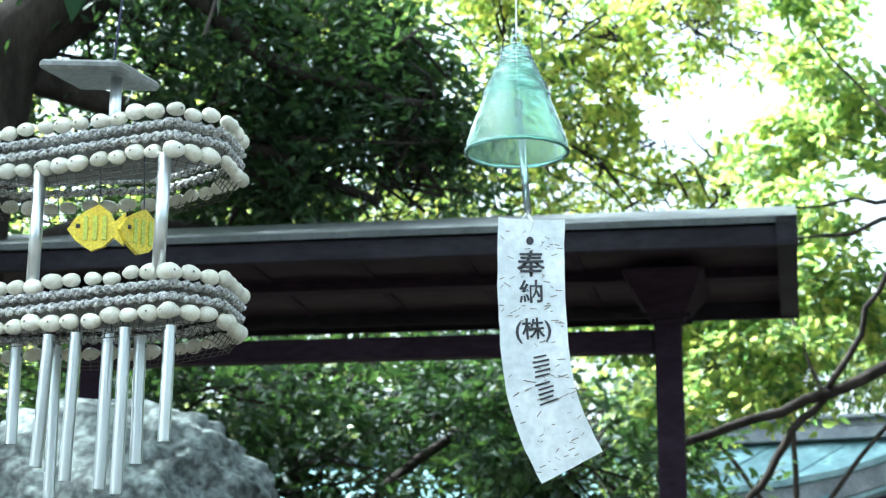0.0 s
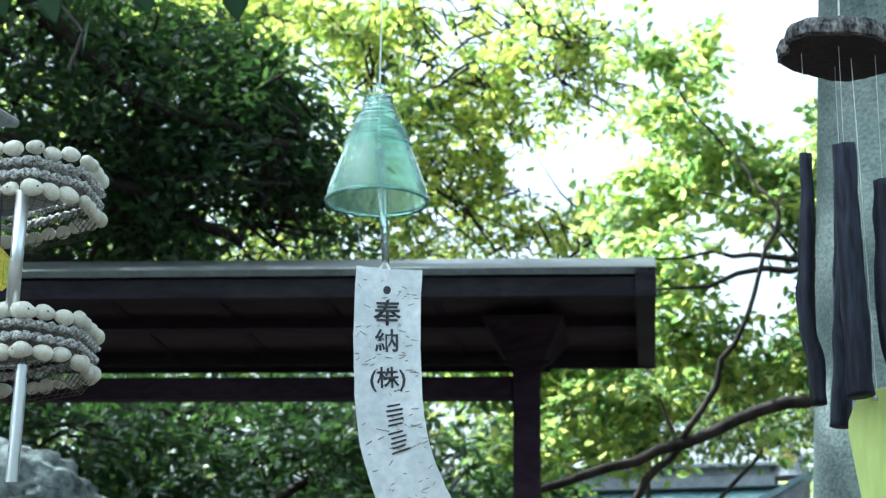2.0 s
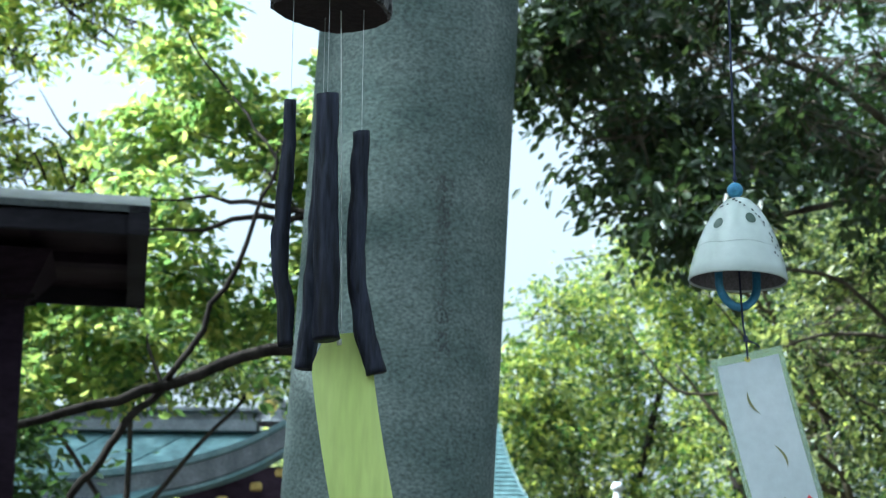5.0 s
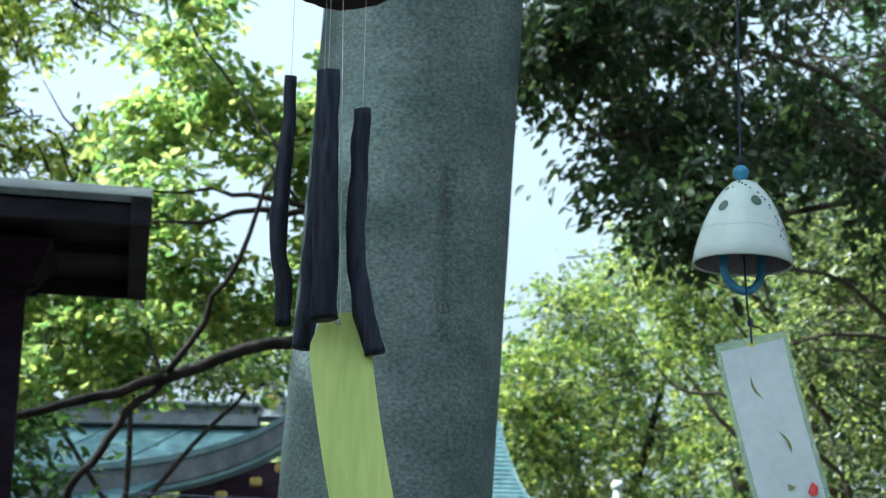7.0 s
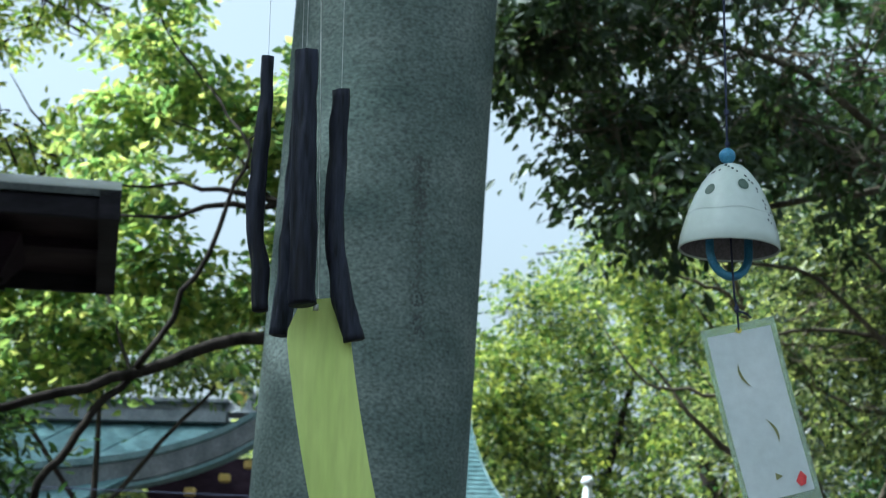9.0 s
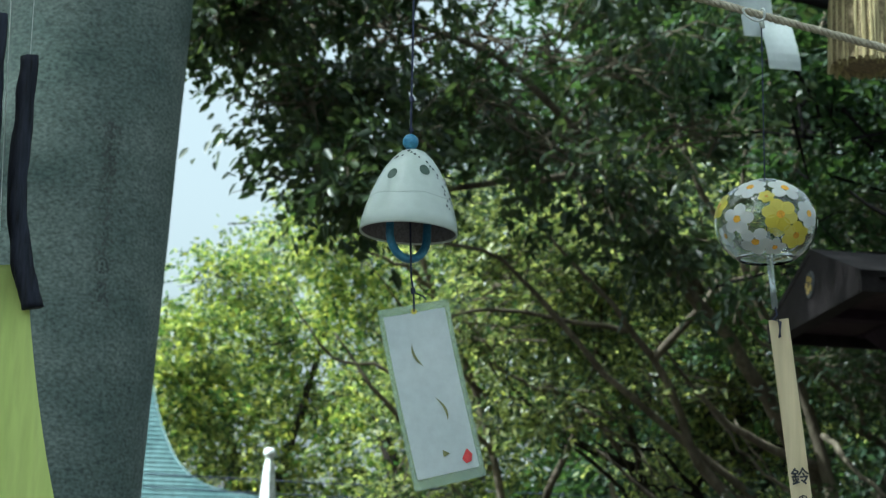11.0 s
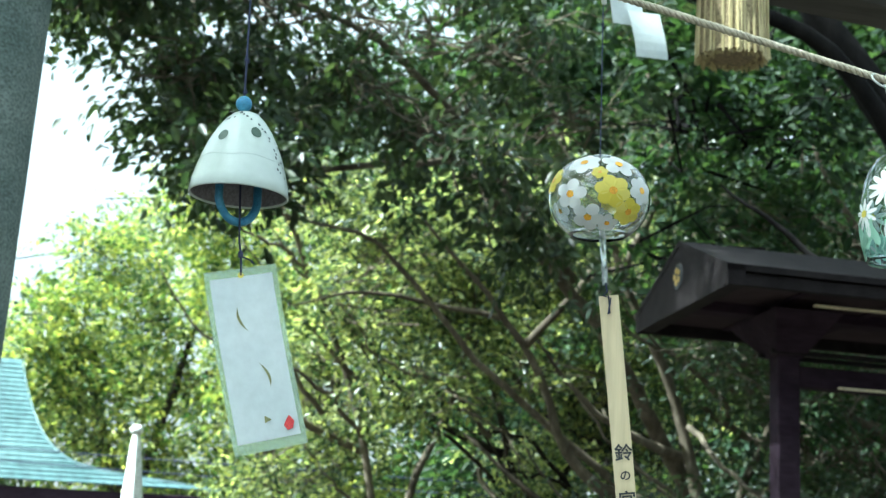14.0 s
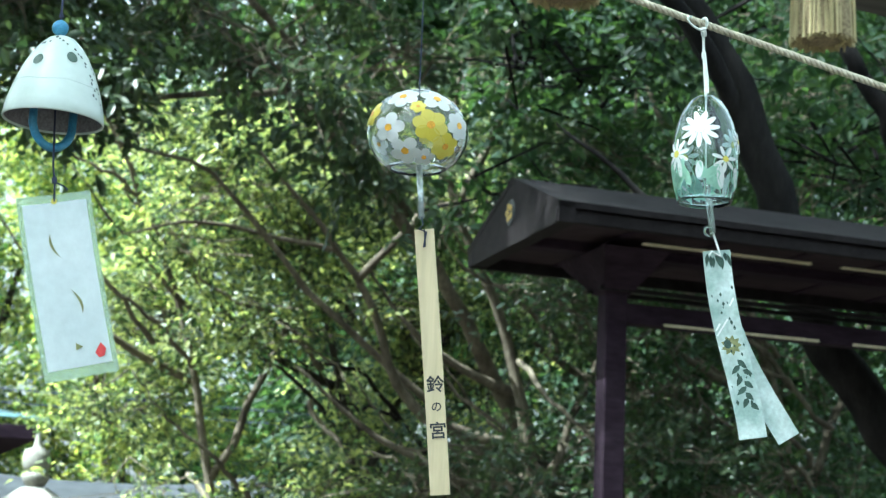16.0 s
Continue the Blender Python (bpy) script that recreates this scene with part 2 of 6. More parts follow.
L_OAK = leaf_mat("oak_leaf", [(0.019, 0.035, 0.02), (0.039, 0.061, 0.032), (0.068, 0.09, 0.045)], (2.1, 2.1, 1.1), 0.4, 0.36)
L_NEAR = leaf_mat("broad_leaf", [(0.024, 0.06, 0.032), (0.045, 0.09, 0.046)], (1.8, 2.2, 1.0), 0.4, 0.6, 0.12)

# ---- mesh helpers ----


def part(name, bm, material, parent=None, label="", smooth=False):
    me = bpy.data.meshes.new(name)
    bmesh.ops.recalc_face_normals(bm, faces=bm.faces[:])
    bm.to_mesh(me)
    bm.free()
    me.materials.append(material)
    if smooth:
        me.polygons.foreach_set("use_smooth", [True] * len(me.polygons))
    ob = new(name, me)
    ob.parent = parent
    return tagged(ob, label=label)


def thing(name, loc, label, category, group="", kind=""):
    e = new(name)
    e.location = loc
    e.empty_display_size = 0.05
    return tagged(e, label, category, group, kind)


def box(bm, x0, x1, y0, y1, z0, z1, m=None, bevel=0.0):
    g = bmesh.ops.create_cube(bm, size=1.0)["verts"]
    for v in g:
        v.co = Vector(((x0 + x1) / 2 + v.co.x * (x1 - x0), (y0 + y1) / 2 + v.co.y * (y1 - y0), (z0 + z1) / 2 + v.co.z * (z1 - z0)))
        if m:
            v.co = m @ v.co
    if bevel:
        es = list({e for v in g for e in v.link_edges})
        bmesh.ops.bevel(bm, geom=es, offset=bevel, segments=1, affect="EDGES")
    return bm


def boxes(*a, m=None, bevel=0.0):
    bm = bmesh.new()
    for q in a:
        box(bm, *q, m=m, bevel=bevel)
    return bm


def tube(bm, pts, radii, seg=8, cap=True):
    """A round tapered tube along points."""
    pts = [Vector(p) for p in pts]
    if not hasattr(radii, "__len__"):
        radii = [radii] * len(pts)
    rings, ref = [], None
    for i, p in enumerate(pts):
        d = (pts[min(i + 1, len(pts) - 1)] - pts[max(i - 1, 0)]).normalized()
        if ref is None:
            ref = d.orthogonal().normalized()
        u = (ref - d * ref.dot(d)).normalized()
        ref, w = u, d.cross(u)
        rings.append([bm.verts.new(p + (u * math.cos(a) + w * math.sin(a)) * radii[i]) for a in (2 * math.pi * k / seg for k in range(seg))])
    for a, b in zip(rings, rings[1:]):
        for k in range(seg):
            bm.faces.new((a[k], a[(k + 1) % seg], b[(k + 1) % seg], b[k]))
    if cap:
        bm.faces.new(rings[0][::-1])
        bm.faces.new(rings[-1])
    return bm


def tubes(*a, seg=8):
    bm = bmesh.new()
    for pts, r in a:
        tube(bm, pts, r, seg)
    return bm


def curve_pts(pts, n=6):
    """Catmull-Rom through the points."""
    p = [Vector(q) for q in pts]
    p = [2 * p[0] - p[1]] + p + [2 * p[-1] - p[-2]]
    out = []
    for i in range(1, len(p) - 2):
        for k in range(n):
            t = k / n
            out.append(0.5 * (2 * p[i] + (p[i + 1] - p[i - 1]) * t + (2 * p[i - 1] - 5 * p[i] + 4 * p[i + 1] - p[i + 2]) * t * t + (3 * p[i] - p[i - 1] - 3 * p[i + 1] + p[i + 2]) * t ** 3))
    return out + [p[-2]]


def revolve(profile, seg=40, closed=True, wob=None):
    """A solid of revolution about z from (radius, z) pairs; closed joins the last pair to the first."""
    bm = bmesh.new()
    rings = []
    for j, (r, z) in enumerate(profile):
        if r < 1e-5:
            rings.append([bm.verts.new((0, 0, z))])
        else:
            rings.append([bm.verts.new(((r + (wob(k / seg, z) if wob else 0)) * math.cos(2 * math.pi * k / seg), (r + (wob(k / seg, z) if wob else 0)) * math.sin(2 * math.pi * k / seg), z)) for k in range(seg)])
    pairs = list(zip(rings, rings[1:])) + ([(rings[-1], rings[0])] if closed else [])
    for a, b in pairs:
        for k in range(seg):
            q = [a[k % len(a)], a[(k + 1) % len(a)], b[(k + 1) % len(b)], b[k % len(b)]]
            q = list(dict.fromkeys(q))
            if len(q) > 2:
                bm.faces.new(q)
    return bm


def sheet(fn, nu, nv, thick, u0=0.0, u1=1.0):
    """A thin solid sheet from fn(u, v) -> (point, normal)."""
    bm = bmesh.new()
    g = [[], []]
    for s in (0, 1):
        for j in range(nv + 1):
            row = []
            for i in range(nu + 1):
                p, n = fn(u0 + (u1 - u0) * i / nu, j / nv)
                row.append(bm.verts.new(Vector(p) + Vector(n) * (thick * (s - 0.5))))
            g[s].append(row)
    for s in (0, 1):
        for j in range(nv):
            for i in range(nu):
                bm.faces.new((g[s][j][i], g[s][j][i + 1], g[s][j + 1][i + 1], g[s][j + 1][i]))
    rim = [(0, i) for i in range(nu)] + [(j, nu) for j in range(nv)] + [(nv, i) for i in range(nu, 0, -1)] + [(j, 0) for j in range(nv, 0, -1)]
    for a, b in zip(rim, rim[1:] + rim[:1]):
        bm.faces.new((g[0][a[0]][a[1]], g[0][b[0]][b[1]], g[1][b[0]][b[1]], g[1][a[0]][a[1]]))
    return bm


def polar(az, el, d):
    """A place by bearing and elevation in degrees from the viewing stand, at a level distance d."""
    return Vector((d * math.sin(radians(az)), d * math.cos(radians(az)), 1.5 + d * math.tan(radians(el))))

# ---- ground ----
bm = bmesh.new()
bmesh.ops.create_grid(bm, x_segments=60, y_segments=60, size=600)
for v in bm.verts:
    v.co.z = 0.05 * noise.noise(v.co * 0.05)
tagged(part("ground", bm, M_GROUND), "bare trodden earth of the shrine precinct", "ground", kind="structure")

# ---- stone gateway: pillar, cross beam, straw rope tassels ----


def gate_axis(z):
    return Vector((-0.149 + 0.052 * z, 3.6, z))


gate = thing("torii_gate", gate_axis(0), "grey speckled stone shrine gate with inward-leaning round pillars", "shrine gate")
for side in (0, 1):
    bm = bmesh.new()
    rows, seg = 40, 48
    rings = []
    for j in range(rows + 1):
        z = 3.9 * j / rows
        c = gate_axis(z)
        if side:
            c.x, c.y = 6.1 - c.x, 4.65
        r = 0.212 - 0.002 * z
        rings.append([bm.verts.new(c - gate.location + Vector((math.cos(a), math.sin(a), 0)) * (r + 0.0012 * noise.noise(Vector((math.cos(a) * 3, math.sin(a) * 3, z * 5 + side))))) for a in (2 * math.pi * k / seg for k in range(seg))])
    for a, b in zip(rings, rings[1:]):
        for k in range(seg):
            bm.faces.new((a[k], a[(k + 1) % seg], b[(k + 1) % seg], b[k]))
    bm.faces.new(rings[-1])
    part("pillar", bm, M_STONE, gate, smooth=True)
o = gate.location
part("tie_beam", boxes((0.16, 6.05, 0.03, 0.2, 3.155, 3.385), m=Matrix.Rotation(radians(9.8), 4, "Z"), bevel=0.012), M_NUKI, gate, "weathered brown-grey cross beam")
part("lintel", boxes((-0.9, 7.2, -0.16, 0.16, 3.9, 4.15), m=Matrix.Rotation(radians(9.6), 4, "Z"), bevel=0.02), M_STONE, gate)

# a dark weather streak down the pillar's face
rng = random.Random(5)
bm = bmesh.new()
for i in range(240):
    z = 2.475 - 0.36 * rng.random() ** 1.4
    c = gate_axis(z)
    a = math.asin((0.055 + rng.gauss(0, 0.0085) - c.x) / 0.212)
    r, w, h = 0.2125 - 0.002 * z, rng.uniform(0.0014, 0.0034), rng.uniform(0.0016, 0.005)
    p = [(c.x + r * math.sin(a + s * w / r), c.y - r * math.cos(a + s * w / r) - 0.0005, z + q * h) for s, q in ((-1, -0.3), (0.2, -1), (1, -0.2), (0.5, 1), (-0.6, 0.7))]
    bm.faces.new([bm.verts.new(Vector(q) - o) for q in p])
tagged(part("weather_streak", bm, M_STAIN, gate, "dark weather streak"), kind="stuff")


def tassel(x, y, z0, z1, w, seed):
    t = thing("straw_tassel", (x, y, z1), "thick bound rice straw tassel hanging from the sacred rope", "straw tassel", "tassels of the sacred rope")
    rg = random.Random(seed)
    bm = bmesh.new()
    for i in range(230):
        a, q = rg.uniform(0, 2 * math.pi), math.sqrt(rg.uniform(0.35, 1))
        px, py = math.cos(a) * q * w / 2, math.sin(a) * q * w / 2
        k = rg.uniform(0.85, 1.0)
        dz = rg.uniform(0, 0.012)
        tube(bm, [(px * 0.75, py * 0.75, z1 - z0 + 0.0), (px * k, py * k, (z1 - z0) * 0.5), (px, py, dz)], rg.uniform(0.0022, 0.0036), 4)
    bmesh.ops.translate(bm, verts=bm.verts[:], vec=(0, 0, z0 - z1))
    tagged(part("straw_tuft", bm, M_STRAW, t), kind="stuff")
    part("cut_end", revolve([(0, z0 - z1 + 0.012), (w * 0.47, z0 - z1 + 0.012), (w * 0.42, 0), (0, 0)], 24, False), M_STRAWEND, t, "dark cut straw ends")


def zigzag_paper(x, y, z, lean, seed):
    t = thing("paper_streamer", (x, y, z), "folded white paper streamer hanging from the sacred rope", "paper streamer", "streamers of the sacred rope")
    rg = random.Random(seed)
    px, pz = 0.0, 0.12
    for i in range(3):
        w, h = 0.075, 0.105

        def fn(u, v, i=i, px=px, pz=pz):
            c = 0.012 * math.sin(v * 2.5 + i)
            return (px + (u - 0.5) * w + lean * v * h * (0.5 + i * 0.4), -0.004 * i + c + 0.02 * (v ** 2) * rg.choice((1,)), pz - v * h), (0, -1, 0)
        part("paper_fold", sheet(fn, 4, 6, 0.0008), M_PAPER, t)
        px, pz = px + 0.042 + lean * h * 0.3, pz - 0.075


tassel(1.744, 3.76, 2.835, 3.14, 0.175, 1)
tassel(2.5, 3.86, 2.866, 3.14, 0.168, 2)
zigzag_paper(1.39, 3.65, 2.918, 0.15, 4)
zigzag_paper(2.42, 3.6, 2.99, 0.5, 5)
bm = bmesh.new()
for k in range(3):
    tube(bm, [(0.3 + 3.4 * i / 150, 3.51 + 0.57 * i / 150 + 0.022 * math.cos(i * 0.5 + k * 2.094), 3.16 - 0.03 * math.sin(math.pi * i / 150) + 0.022 * math.sin(i * 0.5 + k * 2.094)) for i in range(151)], 0.024, 6)
tagged(part("sacred_rope", bm, M_STRAW), "thick twisted straw rope hung along the gate beam", "straw rope")

# ---- roofed notice boards ----


def shelter(ex, ey, z, xd, yd, length, posts, label, pale=False, D=1.43, drop=0.118):
    """A gabled notice-board roof from its end corner; xd runs along the eave, yd across it."""
    t = thing("notice_board", (ex, ey, 0), label, "notice board", "roofed notice boards")

    def lay(bm):
        for v in bm.verts:
            p = v.co
            v.co = Vector((p.x * xd[0] + p.y * yd[0], p.x * xd[1] + p.y * yd[1], p.z))
        return bm
    H, E = 0.23, 0.028
    # the second board's shade is put into its fascia and gable colour
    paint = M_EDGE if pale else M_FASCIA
    sl = math.hypot(D / 2, H)
    for y0, y1, s in ((0.0, D / 2, 1), (D, D / 2, -1)):
        bm = bmesh.new()
        for x0, x1 in ((0.0, length),):
            v = [bm.verts.new(q) for q in ((x0, y0, z), (x1, y0, z), (x1, y1, z + H), (x0, y1, z + H), (x0, y0, z - E), (x1, y0, z - E), (x1, y1, z + H - E), (x0, y1, z + H - E))]
            for f in ((0, 1, 2, 3), (7, 6, 5, 4), (0, 4, 5, 1), (1, 5, 6, 2), (2, 6, 7, 3), (3, 7, 4, 0)):
                bm.faces.new([v[i] for i in f])
        # sheeting toned dark as shade on the second board, pale as lit on the first
        part("roof_panel", lay(bm), M_EDGE if pale else M_EDGE_LIT, t, "weathered grey sheet roofing in a lit or shaded tone")
    part("fascia", lay(boxes((0.0, length, 0.02, 0.05, z - drop + 0.003, z - 0.03), bevel=0.004)), paint, t)
    part("fascia", lay(boxes((0.0, length, D - 0.05, D - 0.02, z - drop - 0.007, z - 0.03), bevel=0.004)), paint, t)
    for x in (0.004, length - 0.084):
        bm = bmesh.new()
        poly = [(0.0, z - drop), (0.0, z - 0.002), (D / 2, z + H - 0.004), (D, z - 0.002), (D, z - drop)]
        a = [bm.verts.new((x, y, q)) for y, q in poly]
        b = [bm.verts.new((x + 0.08, y, q)) for y, q in poly]
        bm.faces.new(a)
        bm.faces.new(b[::-1])
        for i in range(5):
            bm.faces.new((a[i], a[(i + 1) % 5], b[(i + 1) % 5], b[i]))
        part("gable_panel", lay(bm), paint, t)
    n = int(length / 0.45)
    for i in range(1, n):
        x = length * i / n
        part("cross_batten", lay(boxes((x - 0.02, x + 0.02, 0.06, D - 0.06, z - 0.053, z - 0.045))), M_DARKWOOD, t)
    part("ceiling_board", lay(boxes((0.06, length - 0.06, 0.06, D - 0.06, z - 0.045, z - 0.032))), M_SOFFIT, t, "brown soffit board")
    for i in range(int(length / 0.85) if pale else 0):
        part("pale_batten", lay(boxes((0.51 + 1.05 * i, 1.39 + 1.05 * i, 0.22, 0.25, z - 0.1, z - 0.092))), M_BATTEN, t, "pale wooden batten")
    for i in range(3 if pale else 0):
        part("pale_batten", lay(boxes((posts[0] + 0.25 + 1.05 * i, posts[0] + 1.1 + 1.05 * i, D / 2 - 0.06, D / 2 - 0.047, z - 0.4, z - 0.388))), M_BATTEN, t, "pale wooden batten")
    for x in posts:
        part("post", lay(boxes((x - 0.056, x + 0.056, D / 2 - 0.056, D / 2 + 0.056, 0.0, z - 0.1), bevel=0.006)), M_DARKWOOD, t)
        bm = bmesh.new()
        r0 = [(x + a, D / 2 + b, z - 0.095) for a, b in ((-0.17, -0.3), (0.17, -0.3), (0.17, 0.3), (-0.17, 0.3))]
        r1 = [(x + a, D / 2 + b, z - 0.27) for a, b in ((-0.066, -0.066), (0.066, -0.066), (0.066, 0.066), (-0.066, 0.066))]
        a, b = [bm.verts.new(q) for q in r0], [bm.verts.new(q) for q in r1]
        bm.faces.new(a)
        bm.faces.new(b[::-1])
        for i in range(4):
            bm.faces.new((a[i], a[(i + 1) % 4], b[(i + 1) % 4], b[i]))
        part("corbel", lay(bm), M_DARKWOOD, t)
    part("tie_rail", lay(boxes((posts[0] + 0.058, posts[-1] - 0.058, D / 2 - 0.045, D / 2 + 0.045, z - 0.40, z - 0.305), bevel=0.005)), M_DARKWOOD, t)
    part("ridge_beam", lay(boxes((0.06, length - 0.06, D / 2 - 0.05, D / 2 + 0.05, z - 0.09, z + 0.1))), M_DARKWOOD, t)
    for q in (-1, 1):
        part("thin_rail", lay(boxes((posts[0] - 0.1, posts[-1] + 0.1, D / 2 + q * 0.075 - 0.012, D / 2 + q * 0.075 + 0.012, z - 0.262, z - 0.242))), M_EDGE, t, "thin grey metal rail")
    return t, lay


sa, _ = shelter(-1.073, 7.0, 3.37, (-0.979, -0.205), (-0.16, 0.987), 4.6, (0.56, 3.1), "dark brown gabled notice-board roof on square posts")
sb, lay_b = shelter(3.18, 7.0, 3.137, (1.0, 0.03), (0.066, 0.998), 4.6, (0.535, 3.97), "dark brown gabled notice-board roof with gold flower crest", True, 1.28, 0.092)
bm = revolve([(0, 0.006), (0.058, 0.006), (0.062, 0), (0, 0)], 28, False)
bmesh.ops.rotate(bm, verts=bm.verts[:], matrix=Matrix.Rotation(radians(-90), 3, "Y"))
bmesh.ops.translate(bm, verts=bm.verts[:], vec=(0.002, 0.64, 3.2))
disc = part("crest_disc", lay_b(bm), M_INK, sb, "black round crest disc")
bm = bmesh.new()
for k in range(5):
    a = 2 * math.pi * k / 5 + 0.3
    c = Vector((-0.006, 0.64 + 0.029 * math.sin(a), 3.2 + 0.029 * math.cos(a)))
    vs = [bm.verts.new(c + Vector((0, 0.0145 * math.cos(b), 0.0145 * math.sin(b)))) for b in (2 * math.pi * i / 10 for i in range(10))]
    f = bm.faces.new(vs)
    g = bmesh.ops.extrude_face_region(bm, geom=[f])
    bmesh.ops.translate(bm, verts=[v for v in g["geom"] if isinstance(v, bmesh.types.BMVert)], vec=(-0.003, 0, 0))
part("crest_flower", lay_b(bm), M_GOLD, disc, "gold five-petal flower")

# ---- rough stone monument ----
bm = bmesh.new()
bmesh.ops.create_icosphere(bm, subdivisions=5, radius=1.0)
for v in bm.verts:
    n = v.co.normalized()
    k = 1 + 0.16 * noise.noise(n * 1.7 + Vector((3, 1, 0))) + 0.11 * noise.noise(n * 5) + 0.05 * noise.noise(n * 14) + 0.012 * noise.noise(n * 40)
    q = Vector((math.copysign(abs(n.x) ** 0.7, n.x) * 0.45, n.y * 0.3, n.z)) * k
    q.z = q.z * 1.14 if q.z < 0 else 0.0 + q.z * 0.27 * (1.0 - 0.2 * n.x)
    v.co = q
tagged(part("stone_monument", bm, M_ROCK, smooth=True), "rough grey lichen-mottled standing stone", "stone monument").location = (-2.47, 4.2, 2.0)

# ---- hall with a curved verdigris roof ----
hall = thing("shrine_hall", (-6, 27, 0), "shrine hall with curved verdigris copper roof and gold fittings", "shrine hall")
ho = hall.location


def at(q):
    return Vector(q) - ho


def roof_front(u, v):
    # u along the ridge, v down the slope
    x = -16 + u * (13.9 - 1.75 * v ** 0.8)
    z = 5.0 - 1.5 * v ** 0.85
    return at((x, 25 - 3.2 * v, z)), (0, -0.45, 0.9)


n = 26
for i in range(n):
    part("copper_panel", sheet(lambda u, v: roof_front(u, v), 1, 8, 0.03 + 0.02 * (i % 2), i / n + 0.0006, (i + 1) / n - 0.0006), M_COPPER, hall)
for x, y, z0, z1 in ((3.72, 0.25, 4.98, 5.138), (3.66, 0.2, 5.142, 5.238), (3.75, 0.3, 5.242, 5.3)):
    part("ridge_course", boxes((-10, x, -2 - y, -2 + y, z0, z1), bevel=0.01), M_TILE, hall, "grey layered ridge")
bm = revolve([(0, 0.42), (0.1, 0.38), (0.13, 0.3), (0.2, 0.1), (0.3, -0.1), (0.32, -0.14), (0, -0.14)], 16, False)
bmesh.ops.translate(bm, verts=bm.verts[:], vec=at((-2.1, 25, 5.25)))
oni = part("ridge_end_tile", bm, M_TILE, hall, "ornamental grey ridge-end tile")
bm = revolve([(0, 0.05), (0.09, 0.04), (0.1, 0), (0, 0)], 16, False)
bmesh.ops.rotate(bm, verts=bm.verts[:], matrix=Matrix.Rotation(radians(90), 3, "X"))
bmesh.ops.translate(bm, verts=bm.verts[:], vec=at((-2.1, 24.74, 5.32)))
part("gold_boss", bm, M_GOLD, oni, "round gold boss")
verge = curve_pts([(-1.85, 24.6, 4.95), (-2.25, 24.2, 4.66), (-2.85, 23.6, 4.35), (-3.6, 22.9, 4.1), (-4.7, 22.2, 3.9)], 6)
for name, m, dz, w, h in (("verge_cap", M_PALE, 0.1, 0.16, 0.08), ("barge_board", M_TILE, -0.08, 0.1, 0.26), ("barge_trim", M_PALE, -0.26, 0.12, 0.05)):
    bm = bmesh.new()
    prev = None
    for p in verge:
        c = at(p) + Vector((0, 0, dz))
        ring = [bm.verts.new(c + Vector(q)) for q in ((-w * 0.3, -w, -h / 2), (w * 0.3, w, -h / 2), (w * 0.3, w, h / 2), (-w * 0.3, -w, h / 2))]
        if prev:
            for k in range(4):
                bm.faces.new((prev[k], prev[(k + 1) % 4], ring[(k + 1) % 4], ring[k]))
        else:
            bm.faces.new(ring)
        prev = ring
    bm.faces.new(prev)
    part(name, bm, m, hall)
for k in range(4):
    p = at(verge[3 + k * 4]) + Vector((0.12, 0.1, -0.42 - 0.02 * k))
    part("gold_fitting", boxes((p.x - 0.08, p.x + 0.08, p.y - 0.03, p.y + 0.03, p.z - 0.06, p.z + 0.06), bevel=0.025), M_GOLD, hall)
part("gable_wall", boxes((2.6, 5.0, -1.4, 2.0, 2.6, 4.6)), M_DARKWOOD, hall, "dark timber gable wall")


SIDE_V = np.linspace(1, 0, 200)
SIDE_Z = 3.5 + 0.25 * (1 - SIDE_V) + 1.25 * (1 - SIDE_V) ** 9 - 0.02 * SIDE_V ** 3


def roof_side(u, v):
    """The slope that faces the path, from its upswept verge (u = 0) back to the main roof, top to eave."""
    z = 5.0 - 1.52 * v
    x = 0.95 + 2.65 * float(np.interp(z, SIDE_Z, SIDE_V))
    k = 1 + 0.022 * (z - 3.48)
    return at((x * k + (-0.6 - x * k) * u, 24 * k, 1.5 + (z - 1.5) * k)), (0, -0.6, 0.8)


n = 26
for i in range(n):
    part("copper_course", sheet(lambda u, v, i=i: (roof_side(u, (i + v) / n)[0] + Vector((0, -0.014 * v, 0.0)), (0, -0.6, 0.8)), 1, 2, 0.02), M_COPPER, hall)
bm = sheet(lambda u, v: (Vector(roof_side(u * 0.0, v)[0]) + Vector((0.02, 0.0, 0.02 - 0.05 * u)), (0, -1, 0)), 1, 40, 0.05)
part("verge_trim", bm, M_PALE, hall)
part("eave_board", boxes((6.3, 9.5, -2.9, 3.0, 3.22, 3.4), bevel=0.01), M_DARKWOOD, hall)
part("wall", boxes((-9.5, 8.2, -1.2, 6.0, 0.0, 3.3)), M_DARKWOOD, hall, "dark timber hall wall")

# lower side roof and stone lantern beside it
low = thing("side_roof", (3.2, 18, 0), "low dark tiled roof with upswept eaves", "side building")
bm = sheet(lambda u, v: ((-1.6 + 3.2 * u, -1.2 + 2.4 * v, 2.02 + 0.5 * abs(2 * v - 1) ** 0.2 * 0 + 0.34 * (1 - abs(2 * v - 1)) + 0.16 * abs(2 * u - 1) ** 3), (0, 0, 1)), 14, 10, 0.09)
part("roof", bm, M_DARKTILE, low)
part("wall", boxes((-1.2, 1.2, -0.8, 0.8, 0, 2.04)), M_DARKWOOD, low)
lan = thing("stone_lantern", (2.08, 14, 0), "pale stone lantern with pointed jewel finial", "stone lantern")
